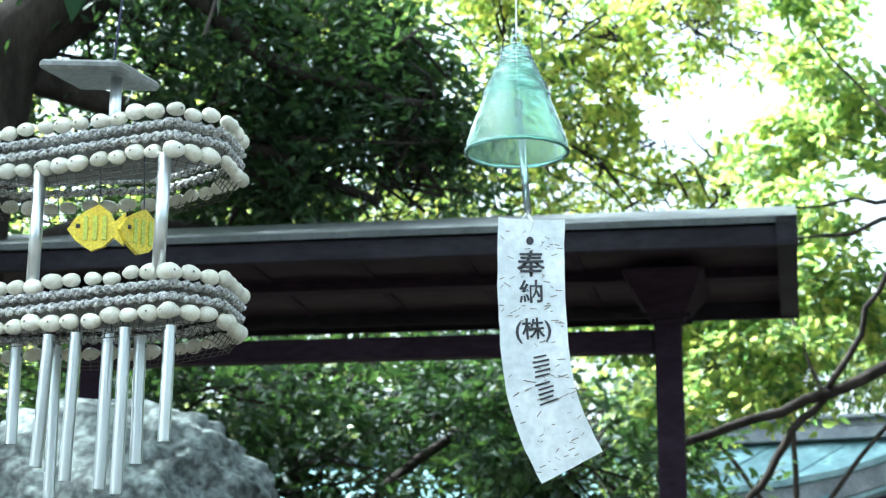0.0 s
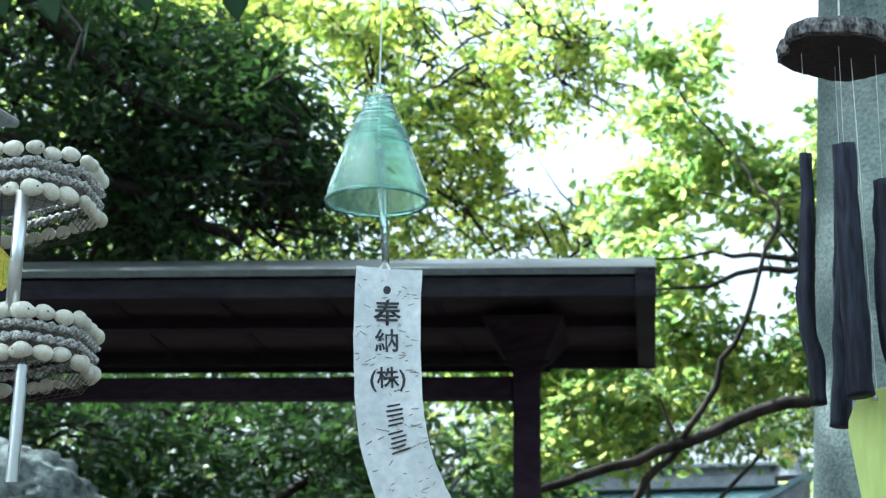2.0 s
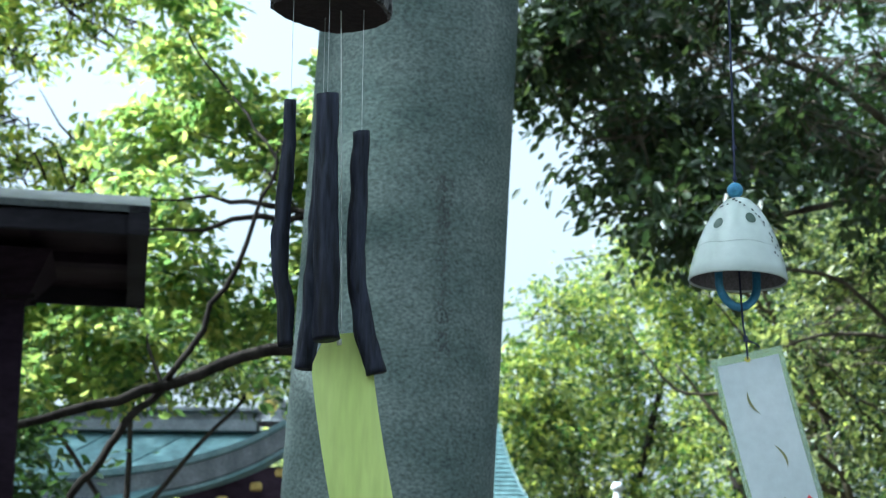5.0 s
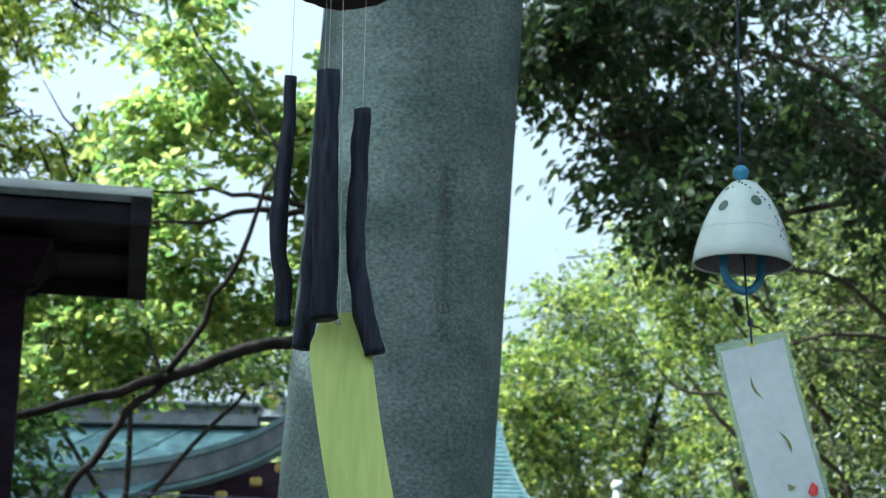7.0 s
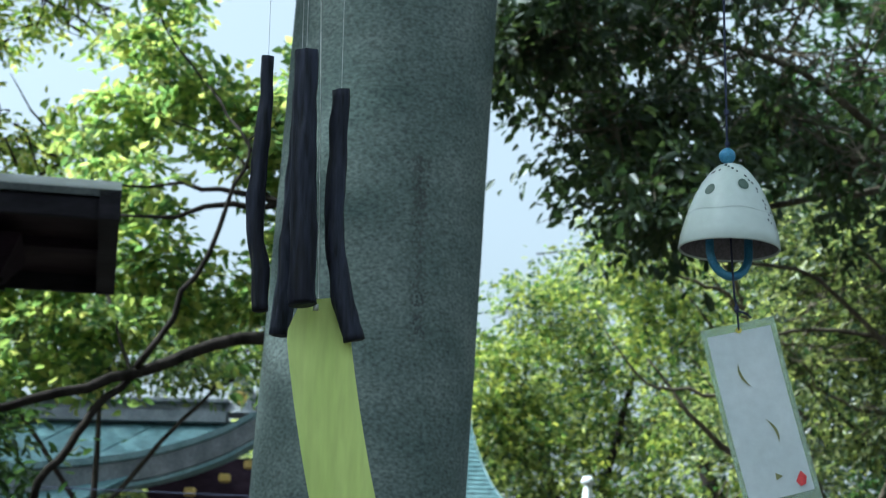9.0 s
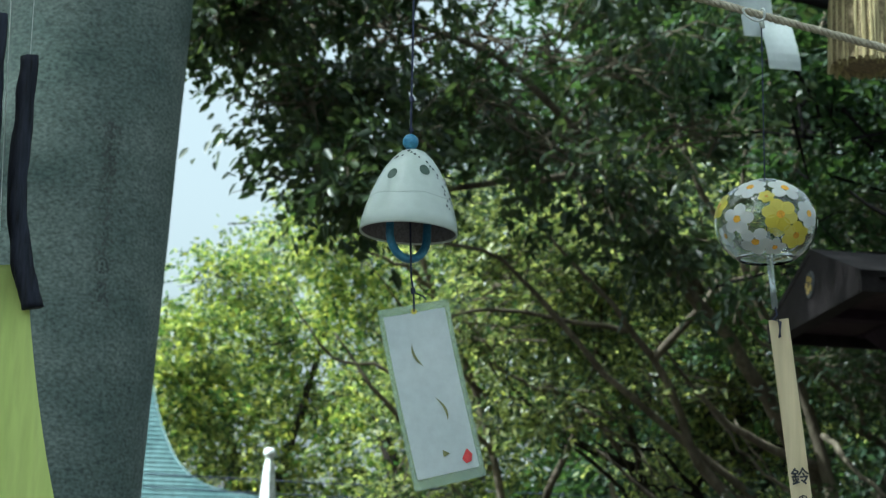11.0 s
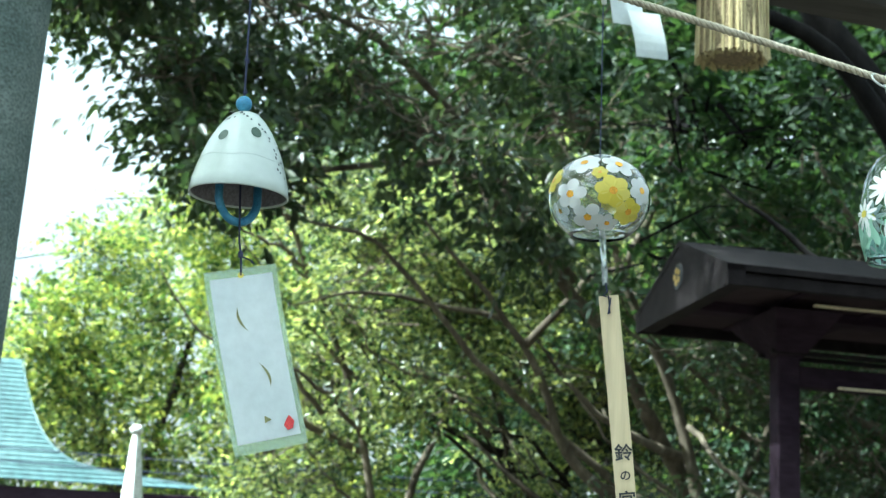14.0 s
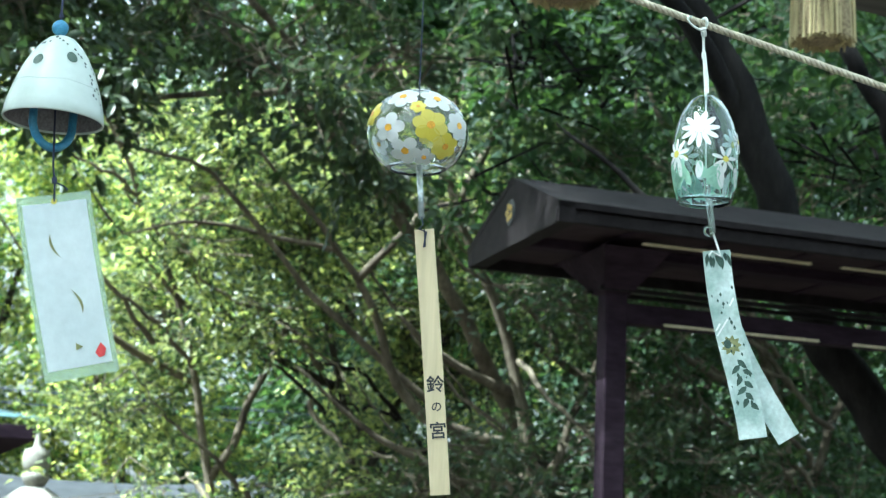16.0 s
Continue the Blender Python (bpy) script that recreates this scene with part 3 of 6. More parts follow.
part("finial", revolve([(0, 2.535), (0.018, 2.53), (0.026, 2.47), (0.035, 2.43), (0.09, 2.41), (0.105, 2.36), (0.105, 2.3), (0.085, 2.25), (0.06, 2.24), (0, 2.24)], 24, False), M_LANTERN, lan, smooth=True)
part("neck", revolve([(0, 2.24), (0.1, 2.24), (0.105, 2.2), (0.07, 2.14), (0, 2.14)], 24, False), M_LANTERN, lan, smooth=True)
part("cap", revolve([(0, 2.14), (0.1, 2.13), (0.36, 1.96), (0.4, 1.98), (0.38, 1.9), (0, 1.9)], 6, False), M_LANTERN, lan)
part("shaft", revolve([(0, 1.9), (0.16, 1.9), (0.16, 1.6), (0.11, 1.55), (0.12, 0.2), (0.25, 0.0), (0, 0)], 16, False), M_LANTERN, lan)

# closed white parasol
par = thing("parasol", (1.48, 14, 0), "closed white parasol with pale round cap", "parasol")
part("pole", tubes(([(0, 0, 0), (0, 0, 3.06)], 0.022), seg=12), M_CLOTH, par)
part("cap", revolve([(0, 3.1), (0.03, 3.1), (0.05, 3.07), (0.05, 3.05), (0.03, 3.03), (0, 3.03)], 20, False), M_CLOTH, par, smooth=True)
part("folded_cloth", revolve([(0.026, 3.03), (0.04, 2.96), (0.055, 2.75), (0.085, 2.4), (0.12, 1.9), (0.1, 1.5), (0.03, 1.45)], 28, False, lambda q, z: 0.014 * math.sin(q * 2 * math.pi * 7) * min(1, (3.05 - z) * 1.5)), M_CLOTH, par, smooth=True)
for x in (-15.0, 15.0):
    up = thing("utility_pole", (x, 17, 0), "grey round utility pole beside the precinct", "utility pole", "utility poles")
    part("pole", tubes(([(0, 0, 0), (0, 0, 5.0)], [0.14, 0.1]), seg=16), M_EDGE, up, smooth=True)
for z0, z1 in ((3.62, 3.2), (3.5, 3.08)):
    pts = [(-15 + 30 * i / 30, 17, z0 + (z1 - z0) * (i / 30 - 0.17) / 0.73 - 0.25 * math.sin(math.pi * i / 30)) for i in range(31)]
    tagged(part("overhead_cable", tubes((pts, 0.006), seg=5), M_CORD), "thin black overhead cable strung between poles", "cable", "overhead cables")

# ---- trees ----
TREE_RNG = np.random.default_rng(11)


def leaf_cloud(blobs, per, spread, size, rng, droop=0.3, narrow=0.42, gap=-0.12):
    """Flat leafy sprays, each a forked twig's worth of folded leaves, through ellipsoids (centre, radii, sprays)."""
    V = []
    for c, r, n in blobs:
        d = rng.normal(size=(n, 3))
        d /= np.linalg.norm(d, axis=1)[:, None]
        q = rng.uniform(0.15, 1.0, n) ** 0.5 * (1 + 0.25 * rng.normal(size=n))
        cen = np.array(c) + d * q[:, None] * np.array(r)
        keep = [noise.noise(Vector(p) * 1.9) > gap for p in cen]
        cen, d = cen[keep], d[keep]
        n = len(cen)
        if not n:
            continue
        axis = d * np.array((1, 1, 0.35)) + rng.normal(size=(n, 3)) * 0.45 + np.array((0, 0, -0.7 * droop))
        axis /= np.linalg.norm(axis, axis=1)[:, None]
        up = rng.normal(size=(n, 3)) * 0.42 + np.array((0, 0, 1))
        side = np.cross(axis, up)
        side /= np.linalg.norm(side, axis=1)[:, None] + 1e-9
        up = np.cross(side, axis)
        k = rng.integers(per // 2, per * 3 // 2 + 1, n)
        cen, axis, side, up = (np.repeat(a, k, axis=0) for a in (cen, axis, side, up))
        m = len(cen)
        reach = spread * 3.0 * rng.uniform(0.0, 1.0, m)[:, None]
        fork = rng.integers(-1, 2, m)[:, None]
        pos = cen + axis * (reach * (1 - 0.35 * abs(fork)) - spread) + side * (fork * reach * 0.5) + rng.normal(size=(m, 3)) * spread * 0.16
        flip = rng.choice((-1.0, 1.0), m)[:, None]
        ax = axis * 0.65 + side * (flip * 0.8 + fork * 0.3) + rng.normal(size=(m, 3)) * 0.33 + np.array((0, 0, -0.5 * droop))
        ax /= np.linalg.norm(ax, axis=1)[:, None]
        nm = up + rng.normal(size=(m, 3)) * 0.4
        sd_ = np.cross(ax, nm)
        sd_ /= np.linalg.norm(sd_, axis=1)[:, None] + 1e-9
        nm = np.cross(sd_, ax)
        s = size * rng.uniform(0.6, 1.35, m)[:, None]
        w = s * narrow * 0.5
        V.append(np.stack([pos, pos + ax * s * 0.28 + sd_ * w * 0.85 + nm * w * 0.3, pos + ax * s * 0.62 + sd_ * w * 0.8 + nm * w * 0.25, pos + ax * s - nm * w * 0.2,
                           pos + ax * s * 0.62 - sd_ * w * 0.8 + nm * w * 0.25, pos + ax * s * 0.28 - sd_ * w * 0.85 + nm * w * 0.3], 1))
    return np.concatenate(V)


def leaf_object(name, leaves, material, parent, label="", plain=False):
    n = len(leaves)
    me = bpy.data.meshes.new(name)
    me.vertices.add(n * 6)
    me.vertices.foreach_set("co", leaves.reshape(-1).astype(np.float32))
    base = np.arange(n, dtype=np.int32)[:, None] * 6
    rows = [base + np.array(q) for q in (([0, 2, 3, 4],) if plain else ([0, 1, 2, 3], [0, 3, 4, 5]))]
    k = n * len(rows)
    me.loops.add(k * 4)
    me.loops.foreach_set("vertex_index", np.concatenate(rows, 1).reshape(-1).astype(np.int32))
    me.polygons.add(k)
    me.polygons.foreach_set("loop_start", np.arange(0, k * 4, 4, dtype=np.int32))
    me.polygons.foreach_set("loop_total", np.full(k, 4, dtype=np.int32))
    me.update(calc_edges=True)
    me.materials.append(material)
    ob = new(name, me)
    ob.parent = parent
    return tagged(ob, label=label)


def tree(name, base, limbs, blobs, material, bark, label, per=16, spread=0.16, size=0.09, droop=0.3, narrow=0.42, twigs=14, category="tree", gap=-0.12, plain=False, twig=0.014):
    t = thing(name, base, label, category)
    b = Vector(base)
    rg = random.Random(len(blobs) * 7 + len(limbs))
    trunk = True
    tips = []
    for pts, r0, r1 in limbs:
        p = curve_pts([Vector(q) - b for q in pts], 5)
        p = [q + Vector((rg.gauss(0, 1), rg.gauss(0, 1), rg.gauss(0, 1))) * 0.012 for q in p]
        k = len(p) - 1
        part("trunk" if trunk else "limb", tubes((p, [r0 + (r1 - r0) * i / k for i in range(k + 1)]), seg=12 if r0 > 0.08 else 7), bark, t, smooth=True)
        tips += p[len(p) // 2:]
        trunk = False
    bl = [(np.array(Vector(c) - b), rad if hasattr(rad, "__len__") else (rad, rad, rad * 0.8), n) for c, rad, n in blobs]
    bm = bmesh.new()
    for c, rad, n in bl:
        c = Vector(c)
        near = min(tips, key=lambda q: (q - c).length) if tips else c
        for i in range(twigs):
            e = c + Vector((rg.gauss(0, 0.5) * rad[0], rg.gauss(0, 0.5) * rad[1], rg.gauss(0, 0.45) * rad[2]))
            q = c + Vector((rg.gauss(0, 0.4) * rad[0], rg.gauss(0, 0.4) * rad[1], rg.gauss(0, 0.3) * rad[2]))
            s = near.lerp(q, rg.uniform(0.4, 1.0)) if (near - c).length < 1.4 else q
            m = s.lerp(e, 0.5) + Vector((rg.gauss(0, 0.08), rg.gauss(0, 0.08), rg.gauss(0, 0.08)))
            tube(bm, [s, m, e], [twig, twig * 0.57, twig * 0.22], 4, False)
    tagged(part("twig_mass", bm, bark, t), kind="stuff")
    leaf_object("crown", leaf_cloud(bl, per, spread, size, TREE_RNG, droop, narrow, gap), material, t, plain=plain)
    return t


def P(az, el, d):
    return polar(az, el, d)


# dark evergreen whose crown shades the near ground
tree("evergreen_tree", (-4.75, 6.6, 0), [
    ([(-4.75, 6.6, 0), (-4.7, 6.6, 2.5), P(-34.5, 18.5, 8.0), P(-31.0, 24.0, 8.0), (-4.0, 6.4, 7.5)], 0.24, 0.12),
    ([P(-34.0, 19, 8), P(-28, 17.5, 8.2), P(-22, 15.5, 8.4)], 0.07, 0.02), ([P(-31, 24, 8), P(-26, 20, 8.0), P(-20.5, 18.5, 8.2)], 0.06, 0.02),
    ([P(-33, 14, 8), P(-27, 14.5, 8.6), P(-23, 12.5, 9)], 0.05, 0.015)],
    [(P(-32, 20.5, 8.4), (1.1, 0.9, 0.55), 130), (P(-27.5, 18.2, 8.6), (1.0, 0.8, 0.5), 230), (P(-23.2, 18.4, 8.6), (0.75, 0.8, 0.4), 220), (P(-21.6, 17, 8.8), (0.4, 0.6, 0.3), 90), (P(-20.6, 18.5, 8.8), (0.22, 0.5, 0.2), 60), (P(-20.3, 16.9, 8.8), (0.24, 0.5, 0.22), 60), (P(-21.8, 19.8, 8.8), (0.3, 0.5, 0.16), 50), (P(-25.5, 16.4, 8.6), (0.8, 0.7, 0.35), 130), (P(-29.5, 21.8, 8.5), (0.8, 0.7, 0.32), 150), (P(-25.6, 21.2, 8.6), (0.6, 0.6, 0.26), 110), (P(-23.2, 20.6, 8.8), (0.35, 0.5, 0.2), 50),
     (P(-28, 15.5, 9), (1.1, 0.9, 0.45), 130), (P(-33, 16, 9), (0.9, 0.9, 0.5), 90), (P(-23, 14.8, 9), (0.7, 0.7, 0.3), 60),
     # high leaf masses above the view, added to shade pillar and path
     ((-6.2, 2.2, 8.8), (2.4, 2.2, 1.0), 620), ((-6.0, 4.6, 9.4), (2.4, 2.2, 1.0), 620), ((-8.2, 6.8, 9.4), (2.6, 2.0, 0.9), 500), ((-4.0, 5.6, 10.0), (2.0, 2.0, 0.9), 400), ((-4.6, 7.4, 9.2), (1.8, 1.5, 0.8), 300), ((-8.8, 8.9, 9.2), (2.2, 1.8, 0.9), 420), ((-10.5, 7.0, 9.0), (2.0, 2.0, 0.9), 300)],
    L_DARK, M_BARK, "dark evergreen tree with dense drooping foliage", 25, 0.15, 0.064)

# unseen broad tree added overhead, whose crown roofs the path to shade it
tree("unseen_shade_tree", (2.6, -4.8, 0), [
    ([(2.6, -4.8, 0), (2.5, -4.7, 3), (2.2, -4.2, 5.5), (1.6, -3, 8)], 0.3, 0.14), ([(2.3, -4.4, 5), (0.2, -1.8, 7), (-1.2, 1.6, 8)], 0.14, 0.04), ([(2.2, -4.2, 5.5), (2.8, -0.5, 7.4), (3.2, 3, 8.6)], 0.13, 0.04)],
    [((-2.4, 2.6, 8.6), (2.0, 1.8, 0.7), 300), ((-0.8, 7.0, 9.4), (1.6, 1.1, 0.6), 260), ((0.2, 0.4, 8.2), (2.0, 2.0, 0.7), 320), ((2.4, 3.4, 9.0), (2.0, 2.0, 0.8), 320), ((4.4, 0.4, 8.6), (2.0, 2.0, 0.8), 280), ((0.4, 4.6, 9.6), (1.8, 1.6, 0.7), 240), ((4.6, 5.6, 9.6), (2.0, 1.6, 0.8), 260), ((-5.8, -1.0, 8.8), (2.4, 2.0, 0.9), 450), ((-5.2, 0.8, 9.4), (1.6, 1.6, 0.7), 300), ((0.6, 6.6, 9.4), (1.8, 1.4, 0.7), 320), ((2.6, 6.4, 9.8), (1.8, 1.4, 0.7), 300), ((-1.4, 5.2, 9.0), (1.6, 1.4, 0.6), 260), ((0.8, 5.6, 9.2), (1.6, 1.3, 0.6), 220)],
    L_MID, M_BARK, "unseen broad tree added to shade the path and boards", 13, 0.22, 0.2, plain=True)

# second unseen tree, added to keep sun off the near ground and pillar
tree("unseen_shade_tree", (-11.5, -3.0, 0), [
    ([(-11.5, -3.0, 0), (-11.4, -3, 3), (-11, -2.6, 6), (-10, -1.6, 9)], 0.34, 0.14), ([(-11, -2.6, 6), (-9.6, 1.6, 7.6), (-9, 4, 9)], 0.14, 0.04)],
    [((-9.6, -1.4, 9.0), (2.4, 2.2, 0.9), 420), ((-9.2, 1.8, 9.2), (2.4, 2.2, 0.9), 420), ((-10.6, 4.6, 9.4), (2.4, 2.2, 0.9), 380), ((-8.0, -4.4, 8.8), (2.4, 2.2, 0.9), 380), ((-7.2, 0.6, 9.6), (2.0, 2.0, 0.8), 300), ((-12.5, 1.5, 8.6), (2.2, 2.2, 0.9), 300), ((-6.3, 2.9, 9.2), (1.8, 1.3, 0.6), 260)],
    L_MID, M_BARK, "unseen broad tree added to shade the ground and pillar", 12, 0.22, 0.2, plain=True)

# yellow-green tree behind it, lit from behind
tree("zelkova_tree", P(-26, -6.1, 14), [
    ([P(-26, -6.1, 14), P(-26, 6, 14), P(-25.5, 15, 14), P(-25, 24, 14)], 0.22, 0.06), ([P(-25.6, 13, 14), P(-19.5, 17.4, 14), P(-13.0, 21.4, 14)], 0.045, 0.01),
    ([P(-25.6, 12, 14), P(-28, 17, 14.4), P(-31, 20, 14.6)], 0.06, 0.015)],
    [(P(a, e, 13.6 + (i % 4) * 0.4), (0.42, 0.7, 0.3), 38) for i, (a, e) in enumerate(((-18.6, 22.4), (-16.8, 22.6), (-15.0, 22.4), (-13.2, 22.6), (-11.6, 22.4), (-10.4, 21.6), (-18.4, 20.6), (-16.6, 20.8), (-14.8, 20.6), (-13.0, 20.8), (-11.4, 20.6), (-10.2, 20.0), (-18.2, 18.8), (-16.4, 19.0), (-14.8, 18.8), (-13.4, 19.2),
        (-18.2, 17.0), (-16.6, 17.2), (-15.0, 17.2), (-13.8, 17.0), (-18.0, 15.2), (-16.2, 15.4), (-14.4, 15.6), (-12.4, 15.8), (-10.8, 15.6), (-13.6, 14.2), (-11.6, 14.2)))]
    + [(P(-21, 22, 14), (1.0, 1.2, 0.6), 200), (P(-26, 22, 14.4), (1.3, 1.2, 0.6), 190),
     (P(-24, 17, 14.6), (1.4, 1.2, 0.8), 230), (P(-30, 18, 14.8), (1.5, 1.2, 1.0), 230), (P(-33, 13, 14), (1.2, 1.2, 0.8), 120), (P(-27, 13, 14.5), (1.3, 1.0, 0.6), 150), (P(-21, 14, 14.5), (1.0, 1.0, 0.6), 130)],
    L_YELLOW, M_BARK, "broad zelkova tree with sunlit yellow-green leaves", 22, 0.13, 0.085, gap=-0.02)

# unseen tall tree added beside the hall to shade its roof
tree("camphor_tree", (-12.5, 20.5, 0), [
    ([(-12.5, 20.5, 0), (-12.4, 20.6, 4), (-11.8, 20.9, 8), (-10.6, 21.4, 12)], 0.36, 0.12), ([(-12, 20.8, 7), (-10.2, 21.6, 10), (-9.4, 22.0, 12.3)], 0.14, 0.04)],
    [((-13.0, 20.6, 12.5), (2.4, 2.2, 1.0), 320), ((-10.6, 21.5, 12.8), (2.2, 2.2, 1.0), 340), ((-11.5, 23.4, 12.4), (2.2, 2.0, 0.9), 240), ((-10.4, 24.4, 12.8), (2.0, 2.0, 0.9), 220)],
    L_MID, M_BARK, "tall unseen camphor tree added to shade the hall roof", 14, 0.26, 0.22, plain=True)

# dark shrubs in front of the hall's ridge
tree("camellia_tree", P(-9.0, -4.6, 18.5), [
    ([P(-9.0, -4.6, 18.5), P(-9.2, 3, 18.5), P(-9.0, 9.4, 18.5)], 0.07, 0.02), ([P(-9.1, 5, 18.5), P(-6, 8.6, 18.4), P(-4, 10, 18.4)], 0.03, 0.01), ([P(-9.1, 4.6, 18.5), P(-12, 8.6, 18.4), P(-13.4, 10, 18.4)], 0.03, 0.01)],
    [(P(a, e, 18.2 + (i % 3) * 0.5), (0.55, 0.6, 0.26), 70) for i, (a, e) in enumerate(((-13.4, 9.4), (-12.2, 10.6), (-11.0, 9.9), (-9.8, 10.7), (-8.8, 9.7), (-7.4, 10.5), (-6.4, 9.7), (-5.0, 10.4), (-4.0, 9.7), (-3.0, 10.6), (-10.4, 11.6), (-7.2, 11.5), (-4.4, 11.6), (-12.9, 8.2), (-14, 6.6)))],
    L_MID, M_BARK, "dark camellia thicket in front of the shrine hall", 24, 0.18, 0.09, twigs=6)

# understorey below the notice board roof
tree("laurel_tree", P(-24, -7.0, 12), [
    ([P(-24, -7.0, 12), P(-24.5, 5, 12), P(-25, 12, 12)], 0.1, 0.03), ([P(-24.3, 4, 12), P(-20, 8, 12), P(-16.5, 8.6, 12)], 0.05, 0.015), ([P(-24.3, 5, 12), P(-29, 9, 12), P(-32, 10, 12)], 0.05, 0.015)],
    [(P(a, e, 11.5 + (i % 3) * 0.7), (0.85, 0.8, 0.5), 140) for i, (a, e) in enumerate(((-33, 9), (-30, 6.5), (-30.5, 11), (-27, 9.5), (-26.5, 5.5), (-23.5, 9.8), (-23, 6.3), (-20, 9.6), (-19.5, 6), (-17.2, 9), (-16.6, 5.6), (-21, 12), (-15.3, 7.0), (-36, 12), (-36, 7)))],
    L_DARK, M_BARK, "leafy laurel thicket with glossy dark green leaves", 18, 0.16, 0.1)

# maple with light foliage and bare dark boughs
tree("maple_tree", P(-2.4, -8.5, 10.2), [
    ([P(-2.4, -8.5, 10.2), P(-2.2, 4, 10.2), P(-1.6, 12, 10.2), P(-1.0, 19, 10.2)], 0.16, 0.06),
    ([P(-2.0, 11.0, 10.0), P(-5.6, 10.2, 9.8), P(-9.5, 8.8, 9.6), P(-13.2, 7.7, 9.5)], 0.042, 0.022),
    ([P(-8.2, 9.2, 9.7), P(-6.3, 12.4, 9.5), P(-5.0, 15.8, 9.4), P(-4.6, 17, 9.4)], 0.02, 0.006),
    ([P(-8.2, 9.2, 9.7), P(-9.7, 7.4, 9.6), P(-11.0, 5.4, 9.6)], 0.022, 0.022),
    ([P(-4.8, 16.4, 9.6), P(-6.6, 18.6, 10.0), P(-8.2, 20.4, 10.3), P(-9.2, 21.5, 10.4)], 0.01, 0.003), ([P(-4.0, 14.7, 9.9), P(-5.6, 16.4, 10.1), P(-7.8, 17.3, 10.2)], 0.012, 0.003), ([P(-8.2, 9.2, 9.7), P(-9.0, 11.4, 10.0), P(-10.4, 13.2, 10.2), P(-12, 13.6, 10.3)], 0.013, 0.003),
    ([P(-1.8, 14.4, 10), P(-4.5, 14.6, 9.9), P(-8.8, 14.0, 9.8)], 0.032, 0.008),
    ([P(-3.4, 14.8, 9.9), P(-6.2, 15.1, 9.9), P(-9.2, 15.0, 9.8)], 0.022, 0.005)],
    [(P(a, e, 10.1 + (i % 4) * 0.25), (w, 0.35, h), int(820 * w * h)) for i, (a, e, w, h) in enumerate((
        (-9.2, 21.4, 0.14, 0.12), (-8.5, 20.5, 0.2, 0.14), (-7.7, 19.5, 0.2, 0.16), (-7.0, 21.4, 0.16, 0.1), (-8.6, 19.0, 0.12, 0.1), (-7.3, 18.3, 0.18, 0.12),
        (-8.8, 17.3, 0.2, 0.14), (-7.6, 17.2, 0.26, 0.18), (-6.2, 17.6, 0.26, 0.18), (-4.9, 17.5, 0.24, 0.18), (-3.6, 17.0, 0.28, 0.2), (-9.6, 16.2, 0.24, 0.14), (-8.0, 16.0, 0.28, 0.16), (-6.6, 16.5, 0.24, 0.14), (-2.6, 18.4, 0.2, 0.2), (-1.6, 16, 0.3, 0.3),
        (-4.4, 16.5, 0.22, 0.14), (-3.2, 15.4, 0.26, 0.18), (-9.8, 14.6, 0.24, 0.14), (-8.4, 14.2, 0.26, 0.14), (-7.2, 14.6, 0.2, 0.12), (-3.4, 13.6, 0.24, 0.18), (-7.6, 12.8, 0.24, 0.18), (-9.0, 12.2, 0.28, 0.18), (-10.6, 12.8, 0.26, 0.18), (-12.2, 13.2, 0.26, 0.18),
        (-4.2, 11.8, 0.24, 0.18), (-6.6, 11.2, 0.28, 0.14), (-8.6, 10.6, 0.26, 0.12), (-10.8, 10.8, 0.3, 0.16), (-12.8, 11.2, 0.28, 0.18), (-5.0, 9.8, 0.24, 0.1), (-12.9, 9.2, 0.3, 0.14), (-9.4, 9.2, 0.26, 0.08), (-14, 11.6, 0.3, 0.24), (-2.0, 11.4, 0.3, 0.3)))],
    L_MAPLE, M_BARK, "maple tree with light green leaves and bare dark boughs", 20, 0.085, 0.072, twigs=0, narrow=0.55, gap=-0.2)

# bright trees in the clearing
for base, spots in (((5.5, 31.0), ((3.4, 9.8), (4.6, 11.6), (6.2, 12.2), (4.2, 7.6), (6.4, 9.8), (2.4, 7.6), (5.4, 6.0), (7.4, 7.6), (7.0, 5.0), (3.2, 8.4))), ((10.5, 29.0), ((7.4, 13.6), (8.6, 11.2), (10.2, 12.8), (9.4, 8.6), (11.6, 10.2), (9.4, 5.6), (12.2, 6.8), (13.4, 11.6), (8.2, 3.6), (11.4, 4.2), (14, 8), (14.5, 4.5)))):
    a0, d0 = base
    el0 = -math.degrees(math.atan(1.5 / d0))
    tree("camphor_tree", P(a0, el0, d0), [([P(a0, el0, d0), P(a0 + 0.1, 3, d0), P(a0 - 0.8, 6.5, d0), P(a0 - 1.8, 9, d0)], 0.24, 0.06), ([P(a0 + 0.1, 3, d0), P(a0 + 1.2, 7, d0), P(a0 + 2.2, 10.5, d0)], 0.12, 0.03)],
         [(P(a, e, d0 + (i % 3) * 1.2 - 1.2), (1.05, 1.0, 0.72), 130) for i, (a, e) in enumerate(spots)], L_CAMPHOR, M_BARK, "sunlit camphor tree with pale yellow-green foliage", 26, 0.24, 0.12)

